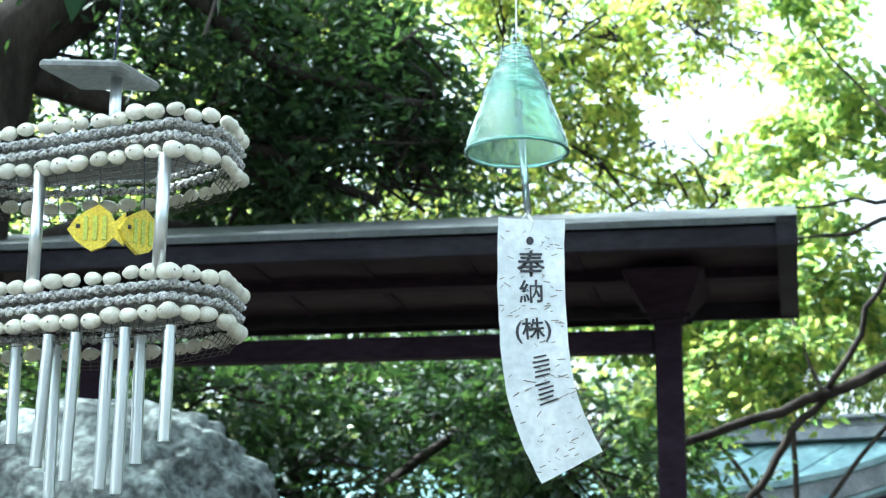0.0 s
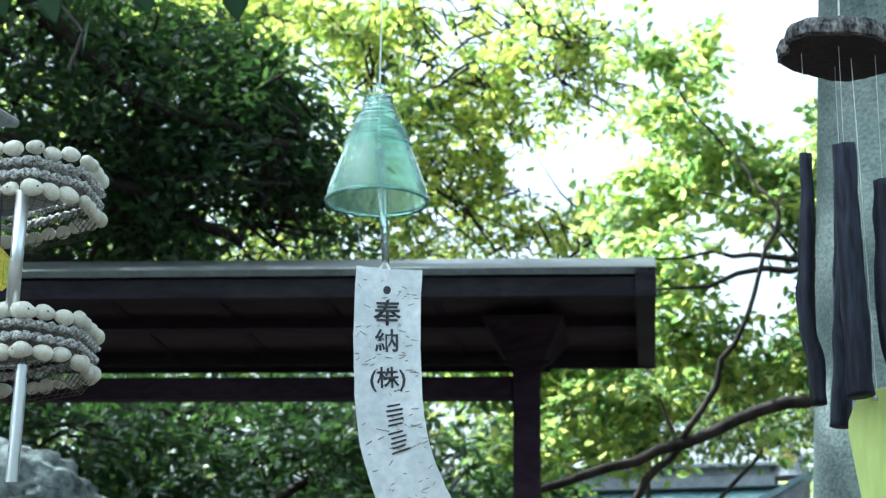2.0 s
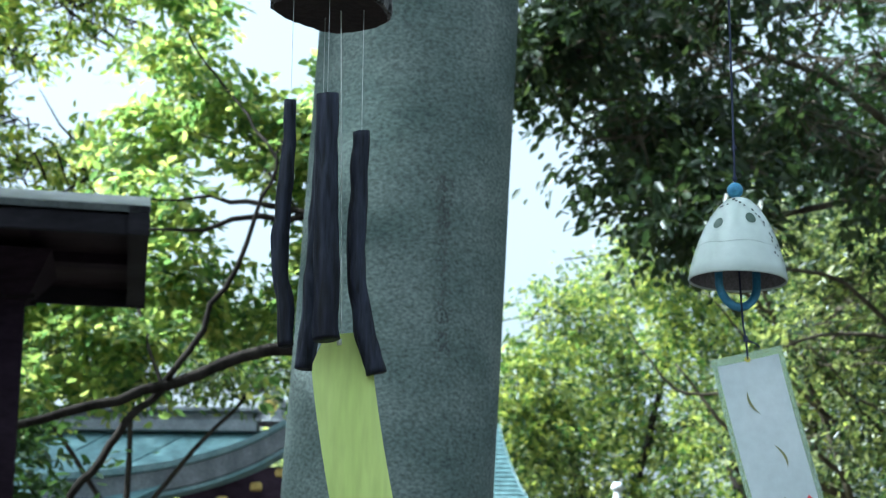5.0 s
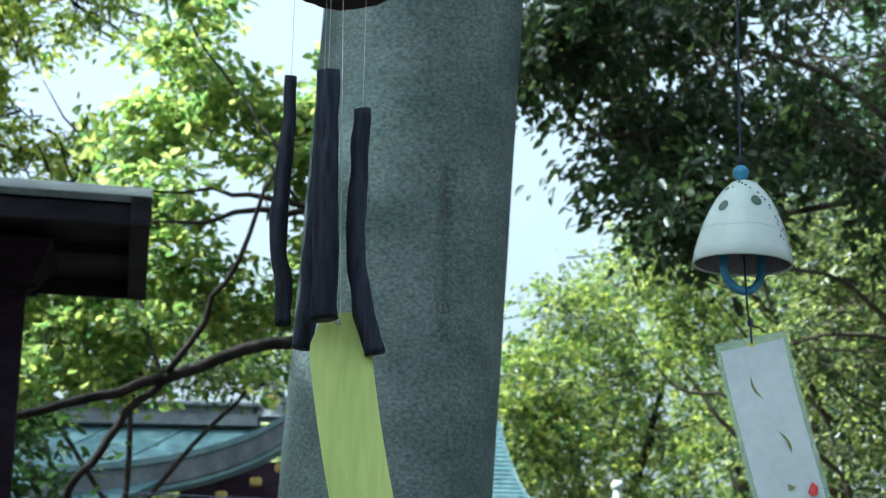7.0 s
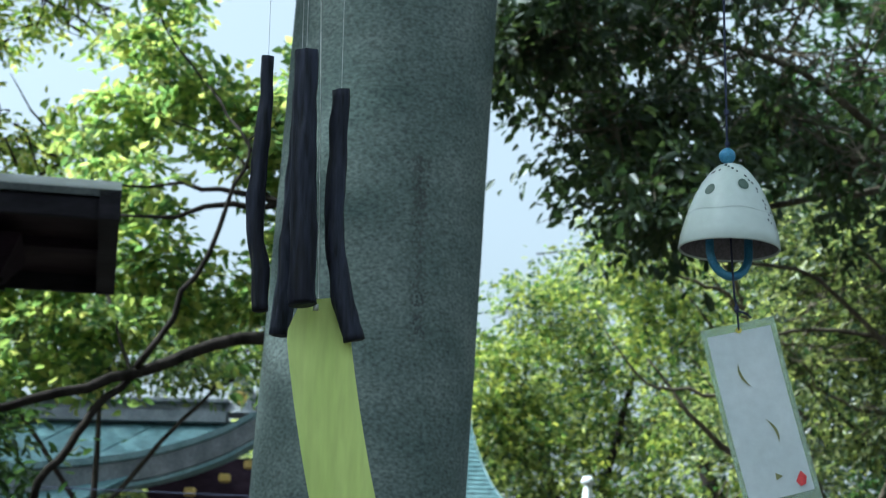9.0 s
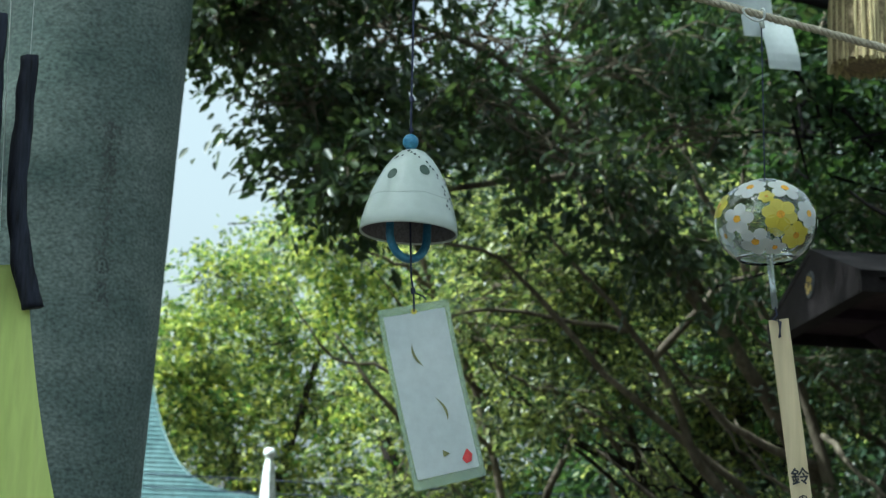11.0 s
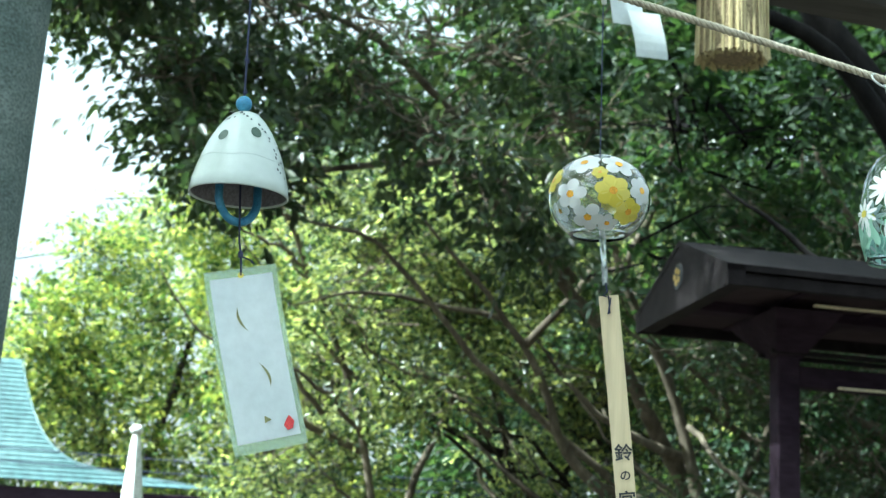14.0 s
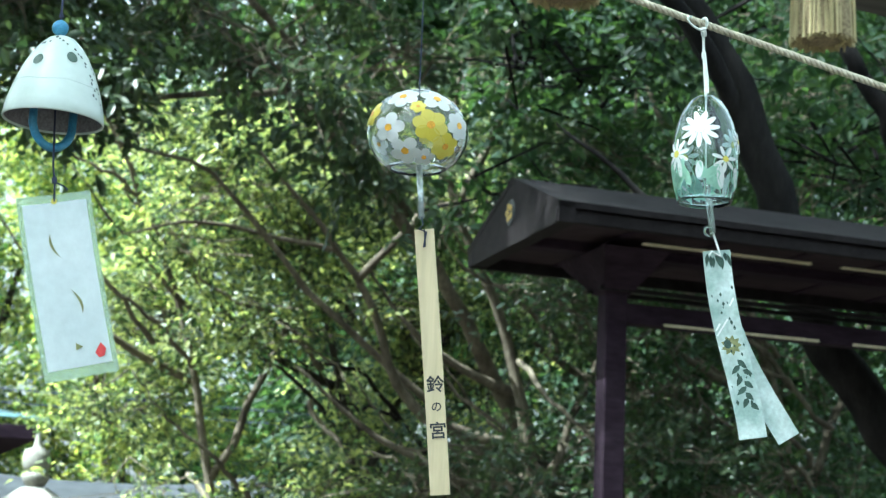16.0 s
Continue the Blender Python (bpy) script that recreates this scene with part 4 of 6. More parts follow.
# dark overhanging boughs above the clearing
tree("oak_tree", P(24.5, -6.4, 13.2), [
    ([P(24.5, -6.4, 13.2), P(24.2, 2, 13.1), P(22.4, 6.5, 12.6), P(19.5, 11.0, 11.8), P(15.5, 15.2, 10.8), P(12, 17.6, 10)], 0.085, 0.012),
    ([P(23.4, 4.2, 12.8), P(19.8, 5.6, 12.4), P(18.0, 9.4, 12.0), P(14.4, 13.6, 11.4)], 0.055, 0.01),
    ([P(24.2, 2, 13.1), P(21.6, 3.2, 12.6), P(18.8, 4.6, 12.2), P(16.2, 6.6, 12.0)], 0.045, 0.01),
    ([P(15.5, 15.2, 10.8), P(10.5, 14.6, 10.4), P(7.6, 15.4, 10.2)], 0.025, 0.008), ([P(19.5, 11.5, 11.8), P(14, 18, 10.4), P(9, 20, 9.8)], 0.035, 0.01),
    ([P(20.5, 10.5, 12), P(22.4, 15, 11.6), P(23.5, 20, 11.2)], 0.035, 0.01), ([P(17.2, 10.2, 12.0), P(13, 10.9, 11.8), P(10.6, 10.4, 11.6)], 0.02, 0.006),
    ([P(18, 9.4, 12), P(20.5, 12.6, 11.8), P(21, 16.4, 11.6)], 0.03, 0.01), ([P(21, 5.2, 12.5), P(16.5, 9.0, 12), P(13.2, 12.4, 11.6), P(9.6, 13.2, 11.2)], 0.03, 0.008)],
    # the last six leaf masses hang out of view, added to shade the boughs
    [(P(a, e, 9.4 + (i % 4) * 0.5), (0.42, 0.45, 0.26), 26 if a > 11 else 44) for i, (a, e) in enumerate(((3.2, 19.6), (4.9, 19.8), (3.8, 21.2), (2.4, 20.6), (4.2, 22.6), (6.4, 17.9), (7.7, 17.2), (6.2, 19.4), (5.6, 21.4), (7.4, 15.6), (8.4, 17.8), (8.0, 20.4), (9.4, 15.4), (9.9, 19.2), (10.8, 17.0), (12.2, 19.4), (13.0, 17.2), (14.4, 15.6), (14.6, 19.0), (16.2, 17.2), (17.4, 14.9), (18.0, 18.8), (20.0, 16.6), (7.6, 22), (10.6, 21.6), (13.6, 21.6), (17, 21.4), (21.5, 19.5), (9.0, 14.2), (18.4, 12.8)))] + [((-2.2, 8.2, 8.4), (2.0, 1.5, 0.7), 150), ((-1.7, 9.9, 9.2), (1.6, 1.2, 0.6), 200), ((0.4, 8.2, 8.6), (2.0, 1.5, 0.7), 260), ((2.4, 8.4, 9.4), (2.0, 1.6, 0.7), 340), ((0.2, 10.8, 9.2), (1.4, 1.2, 0.6), 16), ((3.0, 10.6, 9.4), (1.5, 1.3, 0.6), 220)],
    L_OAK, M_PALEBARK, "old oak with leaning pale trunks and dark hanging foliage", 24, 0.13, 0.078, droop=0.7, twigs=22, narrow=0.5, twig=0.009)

# dense wood on the other side; leaves darken to the right to stand for shade
for i, (a, d, pale) in enumerate(((14.5, 13.5, 1), (19.0, 14.5, 0), (24.6, 12.6, 1), (28.2, 13.6, 1), (32.5, 12.8, 1))):
    rg = random.Random(40 + i)
    bl = []
    for k in range(34):
        bl.append((P(a + rg.uniform(-4.6, 4.6), rg.uniform(0.0, 13.5) if k < 27 else rg.uniform(11, 14.5) if a < 22 else rg.uniform(13, 18), d + rg.uniform(-1.2, 1.2)), (0.6, 0.6, 0.3), 78 if a < 22 else 40))
    tree("wood_tree", P(a, -math.degrees(math.atan(1.5 / d)), d), [
        ([P(a, -math.degrees(math.atan(1.5 / d)), d), P(a - 0.8, 3, d), P(a - 2.4, 9, d - 0.3), P(a - 5.0, 14.5, d - 0.8), P(a - 6.5, 18, d - 1)], 0.062 if a > 22 else 0.042, 0.008),
        ([P(a - 0.8, 3, d), P(a + 1.6, 9, d), P(a + 2.0, 16, d - 0.2)], 0.035, 0.008),
        ([P(a - 1.6, 6, d), P(a - 4.4, 7.4, d - 0.4), P(a - 6.6, 10.2, d - 0.6)], 0.04, 0.006)] + [([P(a + q, e, d - 0.4), P(a + q - w * 1.4, e + w * 1.5, d - 0.7), P(a + q - w * 3.2, e + w * 2.2 + v, d - 0.9), P(a + q - w * 4.6, e + w * 4 + v, d - 1.1)], 0.022, 0.004) for q, e, w, v in ((rg.uniform(-3, 3), rg.uniform(2, 12), rg.choice((-1, 1, 1)) * rg.uniform(0.7, 1.2), rg.uniform(-1, 1)) for _ in range(10))],
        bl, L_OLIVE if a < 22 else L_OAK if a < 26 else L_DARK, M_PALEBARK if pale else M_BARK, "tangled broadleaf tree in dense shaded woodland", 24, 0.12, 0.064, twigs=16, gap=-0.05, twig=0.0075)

# dark-leaved thicket added behind the second notice board as the wood's shade
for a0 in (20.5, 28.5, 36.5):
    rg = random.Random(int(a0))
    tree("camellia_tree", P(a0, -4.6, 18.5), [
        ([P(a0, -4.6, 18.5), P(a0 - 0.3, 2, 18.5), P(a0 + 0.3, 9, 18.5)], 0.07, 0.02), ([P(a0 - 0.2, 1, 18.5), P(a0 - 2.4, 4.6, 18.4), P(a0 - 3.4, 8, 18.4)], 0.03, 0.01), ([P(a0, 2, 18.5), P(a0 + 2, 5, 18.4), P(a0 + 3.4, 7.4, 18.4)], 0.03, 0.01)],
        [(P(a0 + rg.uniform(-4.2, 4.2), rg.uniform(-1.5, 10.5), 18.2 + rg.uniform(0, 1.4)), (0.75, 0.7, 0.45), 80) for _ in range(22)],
        L_DARK, M_BARK, "dark thicket added as the deep shade of the wood", 14, 0.2, 0.12, twigs=6)

# big curved dark trunk
tree("leaning_tree", P(41.0, -8.0, 10.6), [
    ([P(41.0, -8.0, 10.6), P(37.6, 1.0, 10.4), P(34.4, 5.2, 10.2), P(32.0, 9.0, 10.0), P(30.9, 12.4, 9.8), P(29.8, 15.6, 9.7), P(27.6, 19.0, 9.6), P(25.8, 23, 9.5)], 0.13, 0.088),
    ([P(30.6, 13.4, 9.8), P(27.6, 18.4, 9.4), P(23.0, 20.2, 9.0), P(18.0, 20.6, 8.8)], 0.06, 0.02),
    ([P(32.2, 8.6, 10.0), P(27.6, 11.8, 9.9), P(24.2, 14.4, 9.8)], 0.045, 0.006), ([P(33.8, 15.8, 9.8), P(32.2, 18, 9.8), P(29.0, 19.8, 9.7)], 0.05, 0.04), ([P(35.5, 11.5, 10), P(34.6, 14.2, 9.9), P(33.8, 15.8, 9.8)], 0.06, 0.05)],
    # the last three leaf masses are unseen, added to shade trunk and wood
    [(P(a, e, 10.8 + (k % 3) * 0.6), (0.75, 0.7, 0.4), 60) for k, (a, e) in enumerate(((23, 17.4), (25.5, 15.4), (28, 21.6), (31, 20.6), (34, 19.4), (22, 20.6), (36, 16), (33.6, 13.4), (35, 9.4), (27.6, 17.2), (24, 12), (38, 12)))] + [((5.2, 9.6, 9.6), (2.2, 1.8, 0.8), 300), ((8.0, 9.6, 9.6), (2.4, 2.0, 0.8), 320), ((3.4, 6.4, 10.2), (2.0, 1.6, 0.7), 220)],
    L_DARK, M_BLACKBARK, "thick curved dark tree trunk leaning among leaves", 20, 0.17, 0.1)

# far woods closing the view; the right part's shade is put into leaf colour
rngf = np.random.default_rng(3)
bl = []
for k in range(270):
    a = rngf.uniform(-46, 48)
    top = np.interp(a, (-46, -20, -16, -12, -3, 2, 5, 9, 14, 22, 48), (20, 18, 11, 8.5, 8.5, 9.5, 11.5, 15, 20, 24, 25))
    bl.append((np.array(P(a, rngf.uniform(0.5, top - 1.2), 36 + rngf.uniform(-1.5, 3))), (2.2, 1.6, 1.1), 90))
for k in range(70):
    a = rngf.uniform(16, 49)
    bl.append((np.array(P(a, rngf.uniform(7, 25), 33 + rngf.uniform(-1.5, 2))), (2.2, 1.6, 1.1), 90))
# unseen leaf masses on the left, added to shade the pillar's side
for k in range(70):
    a = rngf.uniform(248, 308)
    bl.append((np.array(P(a, rngf.uniform(12, 36), 12.5 + rngf.uniform(-1.0, 3))), (2.0, 1.8, 1.3), 60))
# unseen ring beside and behind the stand, added to block low sky light
for k in range(170):
    a = rngf.uniform(52, 306)
    bl.append((np.array(P(a, rngf.uniform(0.5, 16), 13 + rngf.uniform(-1.5, 3))), (2.4, 1.8, 1.3), 60))
wood = thing("far_woods", (0, 26, 0), "distant wall of mixed woodland foliage", "woodland", kind="stuff")
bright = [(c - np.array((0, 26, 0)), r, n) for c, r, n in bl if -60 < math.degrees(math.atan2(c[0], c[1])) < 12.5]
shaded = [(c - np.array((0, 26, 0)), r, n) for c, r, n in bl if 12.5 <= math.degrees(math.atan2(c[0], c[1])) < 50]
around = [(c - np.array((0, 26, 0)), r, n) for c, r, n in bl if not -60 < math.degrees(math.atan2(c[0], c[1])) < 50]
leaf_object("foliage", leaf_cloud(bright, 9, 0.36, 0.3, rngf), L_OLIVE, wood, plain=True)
# dark leaves stand for shade right of 12.5 degrees
leaf_object("foliage", leaf_cloud(shaded, 14, 0.36, 0.34, rngf, gap=-0.6), L_DARK, wood, "foliage in dark leaves put in as shade", True)
# the unseen light-blocking ring
leaf_object("foliage", leaf_cloud(around, 6, 0.36, 0.38, rngf), L_DARK, wood, "foliage in dark leaves put in as shade", True)

# hanging tips of near leaves
near = thing("overhanging_branch", (-1.0, 2.6, 3.0), "overhanging twig with broad heart-shaped green leaves", "branch")
nb = near.location
rg = random.Random(9)
tw = [(-1.9, 3.0, 3.3), (-1.55, 2.75, 2.86), (-1.35, 2.66, 2.78)]
part("twig", tubes((curve_pts([Vector(q) - nb for q in tw], 5), 0.005), ([Vector(q) - nb for q in ((-1.5, 2.72, 2.82), (-1.3, 2.5, 2.62), (-1.28, 2.42, 2.52))], 0.003), seg=6), M_BARK, near)
for a, e in ((-27.3, 22.2), (-28.7, 23.0), (-25.8, 23.3), (-30.2, 22.9), (-22.6, 23.4), (-32.0, 22.0), (-24.2, 23.8), (-29.4, 23.9)):
    c = polar(a, e, 2.9 + rg.uniform(-0.2, 0.2))
    L, W = rg.uniform(0.06, 0.085), rg.uniform(0.02, 0.03)
    ax = Vector((rg.gauss(0, 0.35), rg.gauss(0, 0.35), -1)).normalized()
    sdv = ax.cross(Vector((rg.gauss(0, 0.6), -1, rg.gauss(0, 0.3)))).normalized()
    nn = sdv.cross(ax)

    def fn(u, v, c=c, ax=ax, sdv=sdv, nn=nn, L=L, W=W):
        w = max(0.0004, 1.05 * W * math.sin(math.pi * v ** 0.7) ** 1.25)
        return c - nb + ax * (L * v) + sdv * ((u - 0.5) * 2 * w) + nn * (0.35 * abs(u - 0.5) * w + 0.12 * L * v * v), nn
    part("leaf", sheet(fn, 4, 7, 0.0006), L_NEAR, near, smooth=True)

# ---- rope with the wind chimes ----


def rope_z(x):
    return 2.063 - 0.178 * (x - 0.603) + 0.006 * (x - 0.6) ** 2


bm = bmesh.new()
for k in range(3):
    tube(bm, [(-1.45 + 3.1 * i / 1500, 1.5 + 0.0019 * math.cos(i * 0.72 + k * 2.094), rope_z(-1.45 + 3.1 * i / 1500) + 0.0019 * math.sin(i * 0.72 + k * 2.094)) for i in range(1501)], 0.0021, 5)
for x in (-1.45, 1.65):
    rp = thing("rope_post", (x, 1.5, 0), "slim dark wooden post that holds the chime rope", "post", "rope posts")
    part("post", tubes(([(0, 0, 0), (0, 0, rope_z(x) + 0.05)], 0.03), seg=14), M_DARKWOOD, rp, smooth=True)
tagged(part("rope", bm, M_ROPE, smooth=True), "natural fibre twisted rope strung above the path", "rope")


def chime(name, x, label):
    return thing(name, (x, 1.5, rope_z(x)), label, "wind chime", "wind chimes on the rope")


def loop_knot(t, material, r=0.0012):
    """The cord's loop round the rope with a knot and a loose bow."""
    a = [(0.001 * math.sin(q * 0.5), 0.0058 * math.cos(q), 0.0058 * math.sin(q)) for q in (2 * math.pi * k / 14 for k in range(15))]
    b = curve_pts([(0, -0.005, -0.006), (-0.008, -0.008, -0.009), (-0.017, -0.008, -0.005), (-0.02, -0.007, 0.001), (-0.016, -0.007, 0.003)], 4)
    part("knot", tubes((a, r), (b, r * 0.8), ([(0, 0, -0.004), (0.001, 0, -0.012)], r * 2.0), seg=6), material, t, smooth=True)


class Strip:
    """A hanging strip: leans[i] are degrees from plumb along its length; yaw turns its face."""

    def __init__(self, top, length, width, leans, yaw=0.0, bow=0.0, taper=0.0):
        self.L, self.w, self.bow, self.taper = length, width, bow, taper
        self.c, self.a = [Vector(top)], []
        n = 40
        for i in range(n):
            q = i / n * (len(leans) - 1)
            k = min(int(q), len(leans) - 2)
            a = radians(leans[k] + (leans[k + 1] - leans[k]) * (q - k))
            self.a.append(a)
            self.c.append(self.c[-1] + Vector((math.sin(a) * math.cos(yaw), math.sin(a) * math.sin(yaw), -math.cos(a))) * length / n)
        self.a.append(self.a[-1])
        self.x = Vector((math.cos(yaw), math.sin(yaw), 0))
        self.n = Vector((math.sin(yaw), -math.cos(yaw), 0))

    def at(self, u, v, lift=0.0):
        q = max(0.0, min(1.0, v)) * 40
        k = min(int(q), 39)
        c, a = self.c[k].lerp(self.c[k + 1], q - k), self.a[k]
        d = self.x * math.cos(a) + Vector((0, 0, math.sin(a)))
        w = self.w * (1 - self.taper * max(0.0, 1 - v * 9))
        return c + d * ((u - 0.5) * w) + self.n * (lift + self.bow * (4 * (u - 0.5) ** 2) + self.bow * 2.0 * math.sin(v * 3.0)), self.n

    def mesh(self, thick=0.0007, rag=0.0):
        bm = sheet(lambda u, v: self.at(u, v), 6, 30, thick)
        if rag:
            for v in bm.verts:
                v.co += Vector((noise.noise(v.co * 260), 0, noise.noise(v.co * 240 + Vector((9, 0, 0))))) * rag
        return bm

    def patch(self, pts, lift=0.0008):
        """A flat outline, in metres from the strip's top middle, laid on its face."""
        bm = bmesh.new()
        bm.faces.new([bm.verts.new(self.at(0.5 + x / self.w, y / self.L, lift)[0]) for x, y in pts])
        return bm

    def word(self, text, size, x, y):
        cu = bpy.data.curves.new("word", "FONT")
        cu.body, cu.size, cu.align_x, cu.align_y, cu.resolution_u, cu.offset = text, size, "CENTER", "CENTER", 2, size * 0.016
        ob = bpy.data.objects.new("word", cu)
        scene.collection.objects.link(ob)
        bpy.context.view_layer.update()
        me = bpy.data.meshes.new_from_object(ob)
        bpy.data.objects.remove(ob)
        bm = bmesh.new()
        bm.from_mesh(me)
        for v in bm.verts:
            v.co = self.at(0.5 + (x + v.co.x) / self.w, (y - v.co.y) / self.L, 0.0009)[0]
        return bm


def brush_bars(strip, x, y, size, seed):
    """Plain brush bars in the place of one written sign."""
    rg = random.Random(seed)
    bm = bmesh.new()
    for i in range(5):
        h = -0.42 + 0.21 * i
        a, b = -0.42 + rg.uniform(0, 0.15), 0.42 - rg.uniform(0, 0.2)
        pts = [(x + a * size, y + (h + 0.03) * size), (x + b * size, y + (h - 0.03) * size), (x + b * size, y + (h + 0.06) * size), (x + a * size, y + (h + 0.11) * size)]
        bm.faces.new([bm.verts.new(strip.at(0.5 + px / strip.w, py / strip.L, 0.0009)[0]) for px, py in pts])
    return bm


def on_round(az, rx, rz, lon, lat, k=1.0):
    """A point of an ellipsoid, lon degrees round from the side that faces the path."""
    a, b = radians(lon) + radians(-az), radians(lat)
    return Vector((rx * math.cos(b) * math.sin(a) * k, -rx * math.cos(b) * math.cos(a) * k, rz * math.sin(b) * k))


def disc_on(bm, place, lon, lat, dl, db, ang=0.0, n=10, shape=1.0):
    """A small painted oval on a round surface; dl and db are half sizes in degrees."""
    vs = []
    for i in range(n):
        q = 2 * math.pi * i / n
        x, y = dl * math.cos(q), db * math.sin(q)
        vs.append(bm.verts.new(place(lon + (x * math.cos(ang) - y * math.sin(ang)) / max(0.3, math.cos(radians(lat))), lat + x * math.sin(ang) + y * math.cos(ang))))
    bm.faces.new(vs)


def flower(t, place, place2, lon, lat, petals, rad, petal, centre, seed, plen=0.44, pw=0.42, label=""):
    bm = bmesh.new()
    off = random.Random(seed).uniform(0, 6)
    for k in range(petals):
        a = off + 2 * math.pi * k / petals
        disc_on(bm, place, lon + rad * 0.62 * math.cos(a) / max(0.3, math.cos(radians(lat))), lat + rad * 0.62 * math.sin(a), rad * plen, rad * pw, a)
    f = part("painted_flower", bm, petal, t, label)
    bm = bmesh.new()
    disc_on(bm, place2, lon, lat, rad * 0.24, rad * 0.24)
    part("flower_centre", bm, centre, f)


def glass_shell(outer, thick, bottom_open=True):
    inner = [(max(r - thick, 0.0005), z - (thick * 0.9 if i == 0 else 0)) for i, (r, z) in enumerate(outer)]
    return outer + inner[::-1]


# shell and tube mobile
mx = -0.87
sm = chime("shell_mobile", mx, "cream shell and grey twine mobile with aluminium tubes")
so = sm.location
poly = [(-0.794, 1.45), (-0.766, 1.497), (-0.782, 1.57), (-0.9, 1.62), (-1.05, 1.585), (-1.095, 1.52), (-1.06, 1.47)]


def ring_path(step, grow=0.0, shift=0.0):
    c = Vector((-0.92, 1.53, 0))
    p = []
    for a, b in zip(poly, poly[1:] + poly[:1]):
        a, b = Vector((*a, 0)), Vector((*b, 0))
        n = max(2, round((b - a).length / 0.004))
        p += [a.lerp(b, i / n) for i in range(n)]
    p = [q + (q - c).normalized() * grow for q in p]
    out, acc = [], step
    for a, b in zip(p, p[1:] + p[:1]):
        acc += (b - a).length
        if acc >= step:
            out.append((a, (b - a).normalized()))
            acc -= step
    return out


bm = bmesh.new()
bmesh.ops.create_uvsphere(bm, u_segments=12, v_segments=8, radius=1.0)
for v in bm.verts:
    v.co = Vector((v.co.x * 0.0109, v.co.y * 0.0067 * (1 - 0.12 * v.co.x), v.co.z * 0.0074 * (1 - 0.15 * v.co.x)))
shell_me = bpy.data.meshes.new("shell")
bm.to_mesh(shell_me)
bm.free()
shell_me.materials.append(M_SHELL)
shell_me.polygons.foreach_set("use_smooth", [True] * len(shell_me.polygons))
bm = bmesh.new()
bmesh.ops.create_circle(bm, cap_ends=True, segments=7, radius=0.0011)
hole_me = bpy.data.meshes.new("shell_hole")
bm.to_mesh(hole_me)
bm.free()
hole_me.materials.append(M_HOLE)
rg = random.Random(21)
for tier, grow in ((2.043, 0.0), (2.004, 0.0), (1.887, 0.004), (1.849, 0.004)):
    for p, d in ring_path(0.021, grow):
        s = new("shell", shell_me)
        s.parent = sm
        k = rg.uniform(0.86, 1.1)
        s.matrix_basis = Matrix.Translation(Vector((p.x, p.y, tier + rg.gauss(0, 0.0012))) - so) @ Matrix.Rotation(math.atan2(d.y, d.x) + rg.choice((0, math.pi)) + rg.gauss(0, 0.08), 4, "Z") @ Matrix.Rotation(rg.gauss(0, 0.12), 4, "Y") @ Matrix.Diagonal((k, k, k, 1))
        if rg.random() < 0.6 and p.y < 1.5:
            h = new("shell_hole", hole_me)
            h.parent = s
            h.matrix_basis = s.matrix_basis.to_3x3().to_4x4().inverted() @ Matrix.Translation(Vector((d.y, -d.x, 0)) * (-0.0073 if Vector((d.y, -d.x, 0)).y > 0 else 0.0073) * k + Vector((d.x, d.y, 0)) * rg.uniform(-0.003, 0.003)) @ Matrix.Rotation(math.atan2(d.y, d.x), 4, "Z") @ Matrix.Rotation(radians(90), 4, "X")
for base, grow in ((2.0, 0.0), (1.845, 0.004)):
    for j, (dz, r) in enumerate(((0.0275, 0.0056), (0.0155, 0.0056))):
        pp = ring_path(0.0032, grow - 0.001)
        for s in (0, 1):
            bm = bmesh.new()
            pts = [Vector((q.x, q.y, base + dz + 0.003)) - so + Vector((0, 0, math.sin(i * 1.05 + s * math.pi + j))) * 0.0017 + Vector((d.y, -d.x, 0)) * math.cos(i * 1.05 + s * math.pi + j) * 0.0017 for i, (q, d) in enumerate(pp)]
            tube(bm, pts + pts[:1], [r * 0.52 * (1 + 0.28 * math.sin(i * 2.1)) for i in range(len(pts) + 1)], 6)
            part("twine", bm, M_TWINE, sm, "grey knobbly twine", smooth=True)
    bm = bmesh.new()
    pp = ring_path(0.011, grow - 0.003)
    for i, (q, d) in enumerate(pp):
        c = Vector((q.x, q.y, 0)) - Vector((so.x, so.y, so.z))
        inn = (Vector((-0.92, 1.53, 0)) - Vector((q.x, q.y, 0))) * 0.07
        tube(bm, [c + Vector((0, 0, base + 0.047)), c + Vector((0, 0, base)), c + inn + Vector((0, 0, base - 0.014))], 0.00045, 4)
    for f in (0.35, 0.7, 1.0):
        pts = [Vector((q.x, q.y, base - 0.014 * f)) + (Vector((-0.92, 1.53, 0)) - Vector((q.x, q.y, 0))) * 0.07 * f - so for q, d in pp]
        tube(bm, pts + pts[:1], 0.00045, 4)
    part("net", bm, M_WEAVE, sm, "dark woven net under the shells")
    bm = bmesh.new()
    vs = [bm.verts.new(Vector((q.x, q.y, base + 0.028)) * 1.0 - so) for q, d in ring_path(0.02, grow - 0.012)]
    f = bm.faces.new(vs)
    g = bmesh.ops.extrude_face_region(bm, geom=[f])
    bmesh.ops.translate(bm, verts=[v for v in g["geom"] if isinstance(v, bmesh.types.BMVert)], vec=(0, 0, 0.005))
    part("tray", bm, M_GREYWOOD, sm, "grey board inside the shell ring")
rot = Matrix.Translation(Vector((-0.907, 1.5, 2.106)) - so) @ Matrix.Rotation(radians(12), 4, "Z") @ Matrix.Rotation(radians(4), 4, "Y")
bm = boxes((-0.042, 0.042, -0.034, 0.034, -0.005, 0.005), bevel=0.003)
